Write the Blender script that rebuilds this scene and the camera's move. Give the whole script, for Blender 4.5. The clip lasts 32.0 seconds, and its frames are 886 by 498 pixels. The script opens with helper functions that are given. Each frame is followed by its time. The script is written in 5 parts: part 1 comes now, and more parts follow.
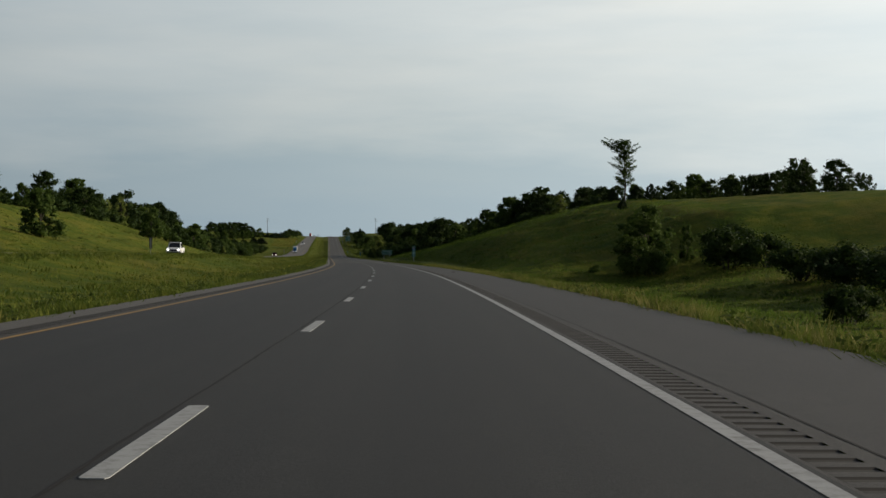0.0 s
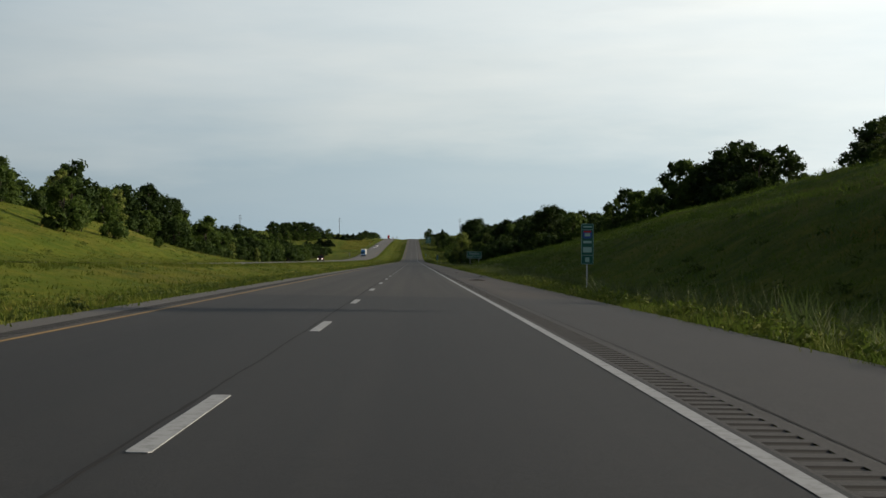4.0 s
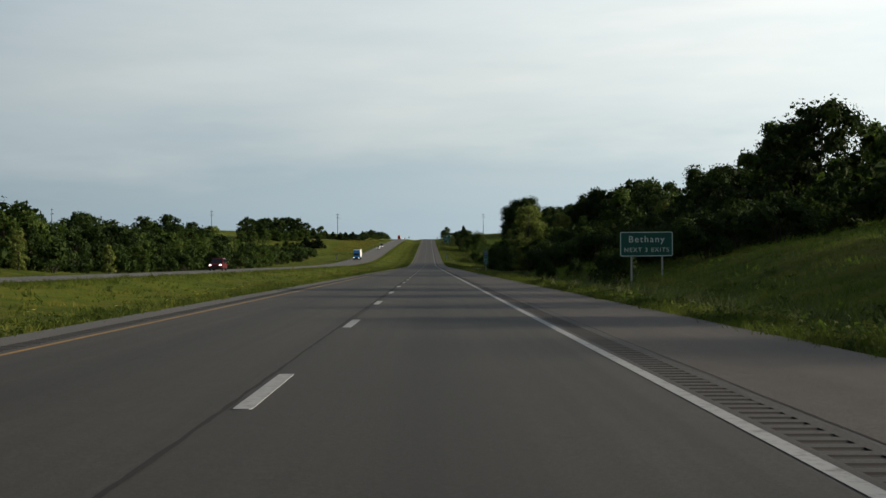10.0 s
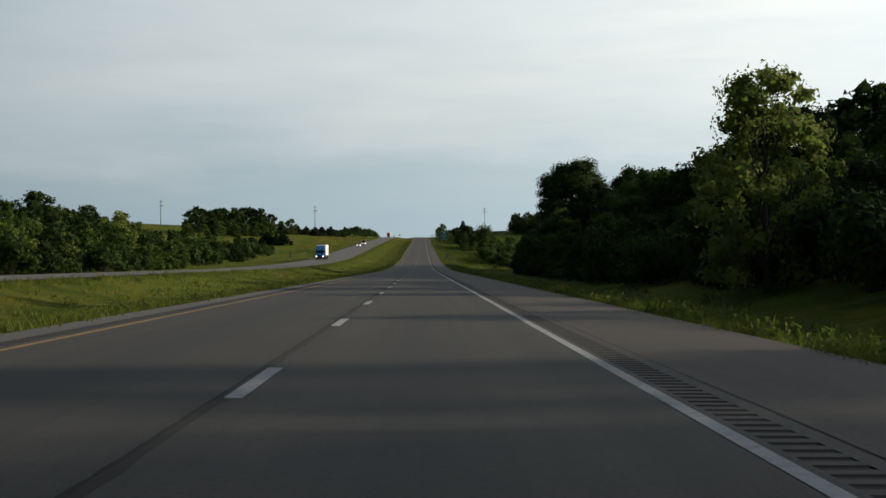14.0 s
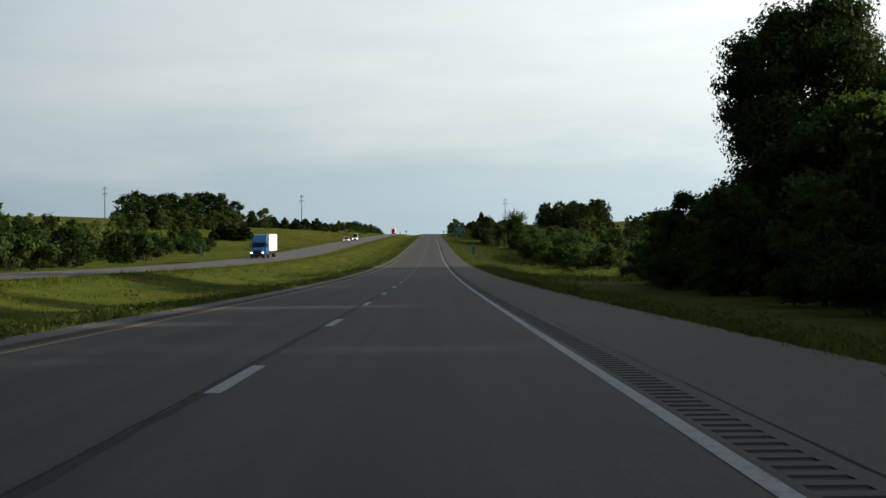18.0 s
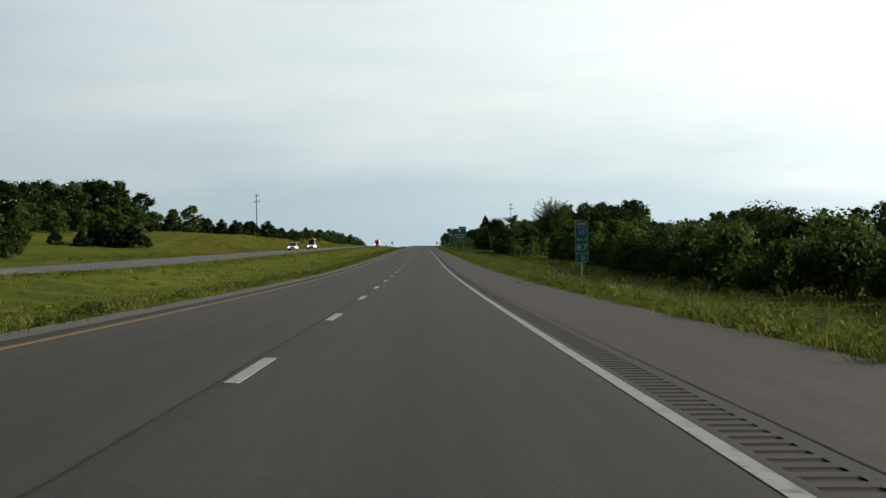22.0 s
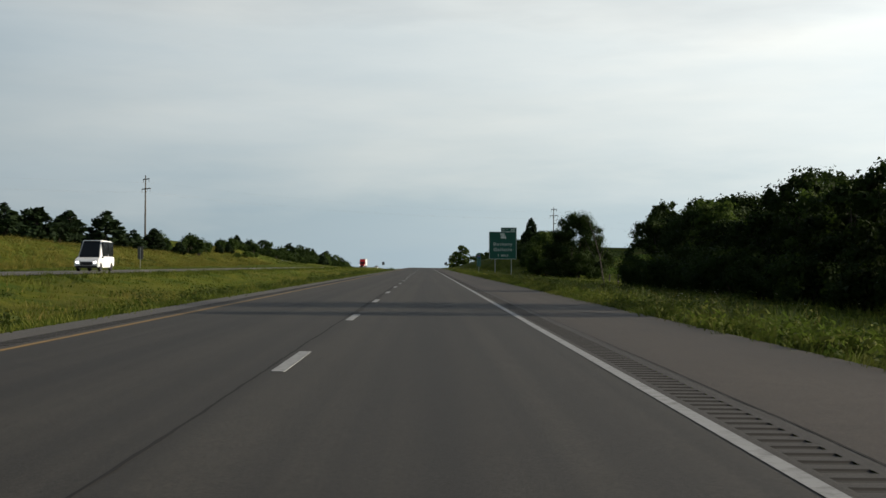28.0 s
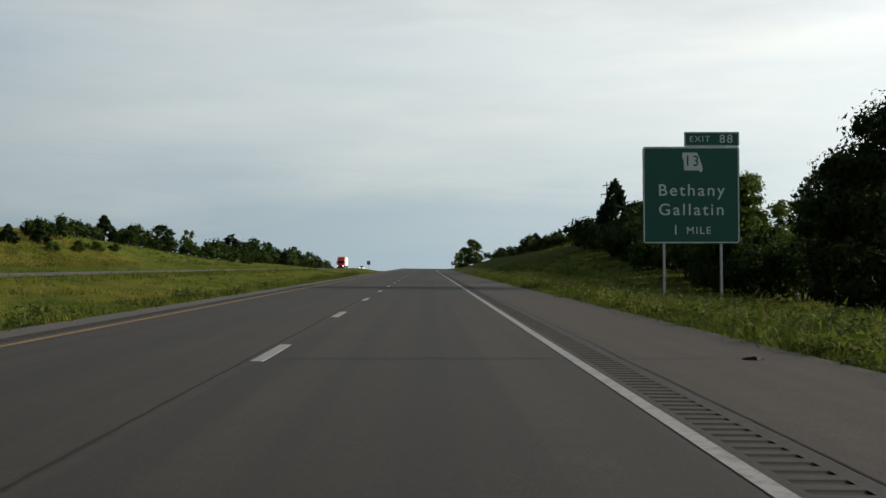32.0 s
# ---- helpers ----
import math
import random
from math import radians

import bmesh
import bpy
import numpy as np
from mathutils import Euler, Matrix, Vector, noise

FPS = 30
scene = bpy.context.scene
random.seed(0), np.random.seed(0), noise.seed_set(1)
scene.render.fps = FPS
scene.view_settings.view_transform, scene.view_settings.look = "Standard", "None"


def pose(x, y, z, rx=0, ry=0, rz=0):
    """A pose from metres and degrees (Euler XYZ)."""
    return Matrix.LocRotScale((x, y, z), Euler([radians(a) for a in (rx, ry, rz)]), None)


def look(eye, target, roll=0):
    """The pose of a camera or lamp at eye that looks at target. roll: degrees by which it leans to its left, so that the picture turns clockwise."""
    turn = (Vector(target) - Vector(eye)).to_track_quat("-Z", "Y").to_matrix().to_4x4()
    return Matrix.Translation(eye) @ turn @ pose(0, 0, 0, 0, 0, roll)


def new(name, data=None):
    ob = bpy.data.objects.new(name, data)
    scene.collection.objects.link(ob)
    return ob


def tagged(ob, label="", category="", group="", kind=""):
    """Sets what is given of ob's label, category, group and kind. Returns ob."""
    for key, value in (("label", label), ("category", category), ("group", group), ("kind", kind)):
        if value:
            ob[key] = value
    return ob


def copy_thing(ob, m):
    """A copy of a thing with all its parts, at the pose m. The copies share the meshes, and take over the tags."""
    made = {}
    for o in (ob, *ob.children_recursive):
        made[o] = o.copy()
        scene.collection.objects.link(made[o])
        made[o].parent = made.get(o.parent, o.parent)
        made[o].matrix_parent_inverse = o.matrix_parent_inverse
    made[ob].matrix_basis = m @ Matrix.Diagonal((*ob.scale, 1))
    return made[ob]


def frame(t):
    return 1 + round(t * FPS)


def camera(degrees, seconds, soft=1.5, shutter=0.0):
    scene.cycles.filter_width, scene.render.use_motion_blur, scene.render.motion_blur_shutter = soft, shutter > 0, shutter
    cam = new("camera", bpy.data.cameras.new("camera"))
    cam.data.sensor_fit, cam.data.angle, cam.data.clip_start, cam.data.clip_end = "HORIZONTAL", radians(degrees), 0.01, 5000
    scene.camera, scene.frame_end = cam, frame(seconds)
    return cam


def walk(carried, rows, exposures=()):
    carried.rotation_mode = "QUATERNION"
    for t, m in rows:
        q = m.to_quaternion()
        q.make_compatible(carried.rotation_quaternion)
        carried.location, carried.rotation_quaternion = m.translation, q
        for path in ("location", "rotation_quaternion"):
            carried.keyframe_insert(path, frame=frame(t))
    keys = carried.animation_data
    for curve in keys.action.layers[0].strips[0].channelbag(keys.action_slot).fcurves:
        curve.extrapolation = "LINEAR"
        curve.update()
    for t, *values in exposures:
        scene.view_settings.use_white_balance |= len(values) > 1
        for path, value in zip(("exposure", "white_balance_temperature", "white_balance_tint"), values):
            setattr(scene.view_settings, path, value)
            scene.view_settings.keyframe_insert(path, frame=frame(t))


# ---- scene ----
cam = camera(38.58, 32.0)
# seconds, x, y, z, and turns in degrees as pose() takes them
PATH = [
    (0.0, -4.417, 0.262, 1.115, 89.575, -0.500, -5.165),
    (0.5, -3.232, 18.285, 0.881, 89.722, -0.423, -4.596),
    (1.0, -2.241, 36.326, 0.647, 89.777, -0.453, -4.019),
    (1.5, -1.295, 54.382, 0.413, 89.746, -0.560, -3.530),
    (2.0, -0.453, 72.452, 0.178, 89.698, -0.610, -3.085),
    (2.5, 0.328, 90.535, -0.060, 89.740, -0.692, -2.588),
    (3.0, 1.007, 108.630, -0.298, 89.779, -0.647, -2.234),
    (3.5, 1.526, 126.736, -0.537, 89.704, -0.621, -1.721),
    (5.5, 1.746, 199.222, -1.492, 89.890, 0.300, -0.578),
    (6.0, 1.713, 217.353, -1.731, 89.889, 0.262, -0.662),
    (6.5, 1.722, 235.489, -1.965, 89.871, 0.334, -0.671),
    (7.0, 1.694, 253.631, -2.200, 89.895, 0.331, -0.627),
    (7.5, 1.695, 271.778, -2.434, 89.905, 0.383, -0.636),
    (8.0, 1.693, 289.931, -2.668, 89.815, 0.547, -0.669),
    (8.5, 1.670, 308.088, -2.902, 89.920, 0.503, -0.705),
    (9.0, 1.640, 326.249, -3.136, 89.959, 0.528, -0.691),
    (9.5, 1.616, 344.415, -3.373, 89.846, 0.624, -0.675),
    (10.0, 1.583, 362.585, -3.610, 89.880, 0.543, -0.643),
    (10.5, 1.532, 380.759, -3.846, 89.842, 0.370, -0.699),
    (11.0, 1.496, 398.936, -4.083, 89.819, 0.570, -0.769),
    (11.5, 1.485, 417.117, -4.319, 89.799, 0.504, -0.834),
    (12.0, 1.487, 435.300, -4.555, 89.793, 0.441, -0.901),
    (12.5, 1.546, 453.486, -4.791, 89.879, 0.676, -0.907),
    (13.0, 1.606, 471.675, -5.027, 89.735, 0.713, -0.909),
    (13.5, 1.657, 489.866, -5.267, 89.881, 0.493, -0.948),
    (14.0, 1.717, 508.059, -5.509, 89.938, 0.334, -0.933),
    (14.5, 1.767, 526.254, -5.743, 89.899, 0.323, -0.939),
    (16.5, 2.171, 599.046, -6.680, 89.860, 0.960, -0.824),
    (17.0, 2.196, 617.246, -6.913, 89.910, 1.029, -0.587),
    (17.5, 2.145, 635.446, -7.150, 89.948, 0.843, -0.401),
    (18.0, 2.046, 653.646, -7.388, 89.974, 0.651, -0.458),
    (18.5, 1.940, 671.846, -7.625, 89.978, 0.722, -0.515),
    (19.0, 1.863, 690.046, -7.861, 89.827, 0.581, -0.531),
    (19.5, 1.823, 708.244, -8.064, 89.867, 0.616, -0.594),
    (20.0, 1.799, 726.442, -8.225, 90.046, 0.512, -0.666),
    (20.5, 1.805, 744.638, -8.343, 90.289, 0.624, -0.738),
    (21.0, 1.833, 762.833, -8.417, 90.493, 0.515, -0.776),
    (21.5, 1.880, 781.026, -8.449, 90.480, 0.710, -0.871),
    (22.0, 1.960, 799.217, -8.438, 90.711, 0.620, -0.871),
    (22.5, 2.050, 817.406, -8.383, 90.600, 0.853, -0.875),
    (23.0, 2.106, 835.592, -8.286, 90.911, 0.655, -0.831),
    (23.5, 2.121, 853.776, -8.148, 91.148, 0.692, -0.807),
    (24.0, 2.114, 871.956, -7.966, 91.198, 0.613, -0.710),
    (24.5, 2.090, 890.133, -7.742, 91.320, 0.524, -0.643),
    (26.5, 1.837, 962.804, -6.495, 91.657, 0.265, -0.486),
    (27.0, 1.778, 980.961, -6.167, 91.692, 0.270, -0.640),
    (27.5, 1.723, 999.114, -5.840, 91.674, 0.064, -0.668),
    (28.0, 1.692, 1017.261, -5.513, 91.761, -0.072, -0.766),
    (28.5, 1.700, 1035.403, -5.183, 91.673, -0.056, -0.768),
    (29.0, 1.738, 1053.539, -4.854, 91.614, 0.036, -0.751),
    (29.5, 1.787, 1071.670, -4.525, 91.654, 0.061, -0.765),
    (30.0, 1.830, 1089.794, -4.196, 91.546, 0.137, -0.717),
    (30.5, 1.864, 1107.912, -3.867, 91.717, 0.078, -0.633),
    (31.0, 1.897, 1126.024, -3.539, 91.619, 0.036, -0.552),
    (31.5, 1.930, 1144.129, -3.210, 91.726, 0.104, -0.717),
    (32.0, 1.963, 1162.227, -2.882, 91.747, 0.132, -0.725),
]
walk(cam, [(row[0], pose(*row[1:])) for row in PATH], [(0, -.28), (1.2, 0), (16.5, 0), (18.5, .2), (21, .2), (22.2, .24), (23, .08), (24, 0), (32, -.03)])

# ---- light ----
SUN_UP, SUN_SIDE = 17.0, 82.5          # degrees above the horizon; degrees to the right of the road's direction
sun = new("sun", bpy.data.lights.new("sun", "SUN"))
sun.data.energy, sun.data.angle, sun.data.color = 6.0, radians(1.5), (1.0, 0.87, 0.69)
to_sun = Vector((math.sin(radians(SUN_SIDE)) * math.cos(radians(SUN_UP)), math.cos(radians(SUN_SIDE)) * math.cos(radians(SUN_UP)), math.sin(radians(SUN_UP))))
sun.matrix_world = look(to_sun * 100, (0, 0, 0))


class Nodes:
    """Short hand for node trees."""
    def __init__(self, tree):
        self.t = tree
        tree.nodes.clear()

    def add(self, kind, ins=None, **props):
        n = self.t.nodes.new(kind)
        for k, v in props.items():
            if k == "data_type": n.data_type = v
            elif k == "blend_type": n.blend_type = v
            elif k == "operation": n.operation = v
            elif k == "use_clamp": n.use_clamp = v
            elif k == "uv_map": n.uv_map = v
            elif k == "sky_type": n.sky_type = v
            elif k == "sun_disc": n.sun_disc = v
            elif k == "sun_elevation": n.sun_elevation = v
            elif k == "sun_rotation": n.sun_rotation = v
            elif k == "air_density": n.air_density = v
            elif k == "dust_density": n.dust_density = v
        for k, v in (ins or {}).items():
            if isinstance(v, bpy.types.NodeSocket):
                self.t.links.new(v, n.inputs[k])
            else:
                n.inputs[k].default_value = v
        return n

    def mix(self, fac, a, b, blend="MIX"):
        n = self.add("ShaderNodeMix", data_type="RGBA", blend_type=blend)
        for sock, v in ((n.inputs[0], fac), (n.inputs[6], a), (n.inputs[7], b)):
            if isinstance(v, bpy.types.NodeSocket):
                self.t.links.new(v, sock)
            else:
                sock.default_value = v if not isinstance(v, tuple) else (*v, 1)
        return n.outputs[2]

    def math(self, op, a, b=0.0, clamp=False):
        n = self.add("ShaderNodeMath", {0: a, 1: b}, operation=op, use_clamp=clamp)
        return n.outputs[0]

    def ramp(self, fac, stops):
        n = self.add("ShaderNodeValToRGB", {0: fac})
        e = n.color_ramp.elements
        while len(e) < len(stops):
            e.new(0.5)
        for i, (p, c) in enumerate(stops):
            e[i].position, e[i].color = p, (*c, 1) if isinstance(c, tuple) else (c, c, c, 1)
        return n.outputs[0]

    def noise(self, vec, scale, detail=4.0, rough=0.55):
        return self.add("ShaderNodeTexNoise", {"Vector": vec, "Scale": scale, "Detail": detail, "Roughness": rough}).outputs[0]


world = bpy.data.worlds.new("hazy_sky")
scene.world = world
world.use_nodes = True
w = Nodes(world.node_tree)
way = w.add("ShaderNodeTexCoord").outputs["Generated"]
sep = w.add("ShaderNodeSeparateXYZ", {0: way})
sky = w.add("ShaderNodeTexSky", sky_type="NISHITA", sun_disc=False, sun_elevation=radians(SUN_UP), sun_rotation=radians(SUN_SIDE), air_density=1.2, dust_density=3.0)
clear = w.mix(1.0, sky.outputs[0], (0.085, 0.085, 0.085), "MULTIPLY")
glow = w.add("ShaderNodeVectorMath", {0: way, 1: tuple(to_sun)}, operation="DOT_PRODUCT").outputs["Value"]
glow = w.math("POWER", w.math("MAXIMUM", glow, 0.0), 3.0)
stretch = w.add("ShaderNodeMapping", {"Vector": way, "Scale": (1.0, 1.0, 5.0), "Rotation": (0.0, 0.10, 0.0)}).outputs[0]
veil = w.noise(stretch, 2.1, 5.0, 0.5)
veil2 = w.noise(stretch, 6.5, 6.0, 0.6)
height = w.math("ADD", sep.outputs[2], w.math("MULTIPLY", w.math("SUBTRACT", veil, 0.5), 0.26))
height = w.math("ADD", height, w.math("MULTIPLY", w.math("SUBTRACT", veil2, 0.5), 0.09))
haze = w.ramp(height, [(0.0, (0.43, 0.54, 0.61)), (0.045, (0.42, 0.53, 0.60)), (0.10, (0.56, 0.64, 0.68)), (0.20, (0.72, 0.77, 0.78)), (0.42, (0.19, 0.24, 0.31)), (1.0, (0.065, 0.10, 0.165))])
warm = w.mix(glow, (0.0, 0.0, 0.0), (0.85, 0.80, 0.74))
side = w.add("ShaderNodeVectorMath", {0: way, 1: (math.sin(radians(SUN_SIDE)), math.cos(radians(SUN_SIDE)), 0.0)}, operation="DOT_PRODUCT").outputs["Value"]
side = w.math("ADD", w.math("MULTIPLY", side, 0.9), 1.03)
streak = w.ramp(w.noise(w.add("ShaderNodeMapping", {"Vector": way, "Scale": (1.3, 1.0, 9.0), "Rotation": (0.0, -0.07, 0.0)}).outputs[0], 2.2, 5.0, 0.5), [(0.36, (0.93, 0.965, 0.99)), (0.66, (1.05, 1.035, 1.015))])
haze = w.mix(1.0, haze, w.add("ShaderNodeCombineXYZ", {0: side, 1: side, 2: side}).outputs[0], "MULTIPLY")
haze = w.mix(1.0, haze, streak, "MULTIPLY")
haze = w.mix(1.0, haze, w.ramp(w.math("MULTIPLY", side, 0.5), [(0.40, (0.89, 0.93, 0.965)), (0.60, (1.03, 1.0, 0.965))]), "MULTIPLY")
cloud = w.mix(1.0, haze, warm, "ADD")
total = w.mix(0.16, cloud, clear)
back = w.add("ShaderNodeBackground", {"Color": total, "Strength": 1.0})
w.add("ShaderNodeOutputWorld", {0: back.outputs[0]})


# ---- materials ----
def material(name, build):
    m = bpy.data.materials.new(name)
    m.use_nodes = True
    n = Nodes(m.node_tree)
    out = n.add("ShaderNodeOutputMaterial")
    m.node_tree.links.new(build(n), out.inputs[0])
    return m


def surface(n, color, rough=0.8, metal=0.0, bump=None, strength=0.3, distance=0.02, spec=0.3):
    ins = {"Base Color": color if isinstance(color, bpy.types.NodeSocket) else (*color, 1), "Roughness": rough, "Metallic": metal, "Specular IOR Level": spec}
    p = n.add("ShaderNodeBsdfPrincipled", ins)
    if bump is not None:
        b = n.add("ShaderNodeBump", {"Height": bump, "Strength": strength, "Distance": distance})
        n.t.links.new(b.outputs[0], p.inputs["Normal"])
    return p.outputs[0]


def plain(name, color, rough=0.6, metal=0.0, vary=0.12, scale=3.0):
    def build(n):
        co = n.add("ShaderNodeTexCoord").outputs["Object"]
        f = n.noise(co, scale, 5.0)
        c = n.mix(f, tuple(v * (1 - vary) for v in color), tuple(min(1, v * (1 + vary)) for v in color))
        return surface(n, c, rough, metal, n.noise(co, scale * 12), 0.08)
    return material(name, build)


def asphalt(name, low, high, tracks):
    """Worn asphalt: fine stones, mottled stains, lengthwise streaks where the wheels run."""
    def build(n):
        co = n.add("ShaderNodeTexCoord").outputs["Object"]
        uv = n.add("ShaderNodeUVMap", uv_map="road").outputs[0]
        fine = n.noise(co, 55.0, 3.0, 0.7)
        mid = n.noise(co, 2.6, 6.0, 0.72)
        wide = n.noise(co, 0.09, 3.0)
        long_streak = n.noise(n.add("ShaderNodeMapping", {"Vector": uv, "Scale": (2.2, 0.012, 1.0)}).outputs[0], 1.0, 4.0, 0.6)
        blotch = n.ramp(n.math("ADD", n.math("MULTIPLY", wide, 0.5), n.math("MULTIPLY", mid, 0.5)), [(0.36, 0.0), (0.64, 1.0)])
        c = n.mix(blotch, low, high)
        c = n.mix(n.math("MULTIPLY", n.ramp(long_streak, [(0.40, 0.0), (0.62, 1.0)]), tracks), c, tuple(v * 0.66 for v in low))
        c = n.mix(n.math("MULTIPLY", n.ramp(fine, [(0.35, 0.0), (0.7, 1.0)]), 0.35), c, tuple(v * 1.5 for v in high))
        u = n.add("ShaderNodeSeparateXYZ", {0: uv}).outputs[0]
        off = n.math("ABSOLUTE", n.math("SUBTRACT", n.math("ABSOLUTE", u), 1.83))
        stain = n.math("MULTIPLY", n.ramp(off, [(0.0, 1.0), (0.32, 0.75), (0.62, 0.0)]), n.ramp(long_streak, [(0.25, 0.45), (0.6, 1.0)]))
        c = n.mix(n.math("MULTIPLY", stain, tracks * 0.75), c, tuple(v * 0.7 for v in low))
        seep = n.math("MULTIPLY", n.ramp(n.math("MULTIPLY", u, 2.0), [(0.0, 0.0), (0.02, 1.0), (0.25, 0.8), (0.62, 0.0)]), n.ramp(n.noise(n.add("ShaderNodeMapping", {"Vector": uv, "Scale": (1.0, 0.035, 1.0)}).outputs[0], 1.0, 4.0, 0.65), [(0.42, 0.0), (0.60, 1.0)]))
        c = n.mix(n.math("MULTIPLY", seep, 0.75), c, tuple(v * 0.45 for v in low))
        gravel = n.noise(co, 34.0, 5.0, 0.75)
        c = n.mix(n.math("MULTIPLY", n.ramp(gravel, [(0.40, 1.0), (0.56, 0.0)]), 0.6), c, tuple(v * 0.5 for v in low))
        c = n.mix(n.math("MULTIPLY", n.ramp(gravel, [(0.54, 0.0), (0.70, 1.0)]), 0.5), c, tuple(v * 1.45 for v in high))
        spots = n.ramp(n.noise(co, 0.9, 2.0), [(0.70, 0.0), (0.74, 1.0)])
        c = n.mix(n.math("MULTIPLY", spots, 0.3), c, tuple(v * 0.5 for v in low))
        return surface(n, c, 0.74, 0.0, n.math("ADD", fine, n.math("MULTIPLY", gravel, 1.5)), 0.3, 0.008, 0.32)
    return material(name, build)


M = {}
M["lane"] = asphalt("lane_asphalt", (0.0222, 0.0198, 0.0156), (0.0452, 0.0402, 0.0310), 0.9)
M["lane_old"] = asphalt("older_lane_asphalt", (0.0105, 0.0100, 0.0086), (0.0212, 0.0200, 0.0170), 0.7)
M["shoulder_old"] = asphalt("older_shoulder_asphalt", (0.0190, 0.0178, 0.0160), (0.035, 0.0315, 0.0275), 0.3)
M["shoulder"] = asphalt("shoulder_asphalt", (0.0235, 0.0190, 0.0147), (0.061, 0.0480, 0.0357), 0.5)
M["inner"] = asphalt("inner_shoulder_asphalt", (0.060, 0.0560, 0.0490), (0.094, 0.0870, 0.0760), 0.15)
# Opposite lanes: the sky's grazing sheen is put into a paler base colour.
M["pale"] = asphalt("sky_sheen_pavement", (0.066, 0.063, 0.056), (0.105, 0.100, 0.088), 0.3)
M["rumble"] = asphalt("rumble_asphalt", (0.027, 0.0245, 0.0208), (0.043, 0.0388, 0.0326), 0.1)
# Grime plus the shade inside the milled dips, both in this colour.
M["groove"] = plain("groove_dirt_and_shade", (0.024, 0.0220, 0.0192), 0.95, vary=0.3, scale=9)
M["smear"] = plain("tar_smear", (0.0155, 0.0148, 0.0130), 0.9, vary=0.4, scale=4)
M["tar"] = plain("tar_seal", (0.008, 0.0078, 0.0075), 0.95, vary=0.3, scale=6)


def paint(name, color):
    def build(n):
        co = n.add("ShaderNodeTexCoord").outputs["Object"]
        wear = n.ramp(n.noise(co, 7.0, 6.0, 0.7), [(0.32, 0.0), (0.52, 1.0)])
        c = n.mix(n.math("MULTIPLY", wear, 0.9), (0.07, 0.068, 0.064), color)
        c = n.mix(n.noise(co, 0.4, 3.0), c, tuple(v * 0.8 for v in color))
        return surface(n, c, 0.75, 0.0, n.noise(co, 60.0), 0.2, 0.005)
    return material(name, build)


M["white"] = paint("white_road_paint", (0.30, 0.31, 0.31))
M["yellow"] = paint("yellow_road_paint", (0.31, 0.19, 0.055))


def grass_ground(name, a, b, c3):
    def build(n):
        co = n.add("ShaderNodeTexCoord").outputs["Object"]
        big = n.noise(co, 0.035, 4.0, 0.6)
        mid = n.noise(co, 0.35, 5.0, 0.65)
        fine = n.noise(co, 5.5, 5.0, 0.7)
        c = n.mix(n.ramp(big, [(0.38, 0.0), (0.62, 1.0)]), a, b)
        c = n.mix(n.math("MULTIPLY", n.ramp(mid, [(0.42, 0.0), (0.64, 1.0)]), 0.8), c, c3)
        dry = n.ramp(n.noise(n.add("ShaderNodeMapping", {"Vector": co, "Scale": (0.11, 0.035, 0.11)}).outputs[0], 1.0, 5.0, 0.65), [(0.50, 0.0), (0.64, 1.0)])
        c = n.mix(n.math("MULTIPLY", dry, 0.4), c, (0.170, 0.136, 0.030))
        c = n.mix(n.math("MULTIPLY", n.ramp(fine, [(0.35, 1.0), (0.6, 0.0)]), 0.45), c, tuple(v * 0.45 for v in a))
        return surface(n, c, 0.95, 0.0, n.math("ADD", fine, n.math("MULTIPLY", mid, 2.0)), 0.6, 0.25, 0.03)
    return material(name, build)


M["grass"] = grass_ground("meadow_grass", (0.034, 0.058, 0.008), (0.072, 0.102, 0.012), (0.122, 0.124, 0.016))


def leaf(name, dark, light, through_light=0.25, tint=0.5):
    """Leaves: each clump has its own shade, each plant its own tint."""
    def build(n):
        geo = n.add("ShaderNodeNewGeometry")
        info = n.add("ShaderNodeObjectInfo")
        clump = n.ramp(n.noise(n.add("ShaderNodeTexCoord").outputs["Object"], 0.33, 3.0, 0.6), [(0.36, 0.0), (0.64, 1.0)])
        c = n.mix(n.math("ADD", n.math("MULTIPLY", geo.outputs["Random Per Island"], 0.32), n.math("MULTIPLY", clump, 0.68)), dark, light)
        c = n.mix(n.math("MULTIPLY", info.outputs["Random"], tint), c, tuple(v * 0.55 for v in dark))
        d = n.add("ShaderNodeBsdfPrincipled", {"Base Color": c, "Roughness": 0.7, "Specular IOR Level": 0.06})
        t = n.add("ShaderNodeBsdfTranslucent", {"Color": n.mix(0.6, c, (0.10, 0.17, 0.03))})
        return n.add("ShaderNodeMixShader", {0: through_light, 1: d.outputs[0], 2: t.outputs[0]}).outputs[0]
    return material(name, build)


M["oak"] = leaf("oak_leaves", (0.009, 0.020, 0.005), (0.034, 0.054, 0.013), 0.10)
M["ash"] = leaf("ash_leaves", (0.017, 0.036, 0.007), (0.084, 0.114, 0.027), 0.30, 0.35)
M["cottonwood"] = leaf("cottonwood_leaves", (0.10, 0.13, 0.03), (0.23, 0.24, 0.07), 0.45, 0.1)
M["shrub"] = leaf("shrub_leaves", (0.012, 0.027, 0.006), (0.046, 0.068, 0.016), 0.12)
M["cedar"] = leaf("cedar_needles", (0.008, 0.017, 0.007), (0.022, 0.036, 0.014), 0.05)
M["blade"] = leaf("grass_blades", (0.042, 0.061, 0.009), (0.120, 0.124, 0.021), 0.3, 0.0)
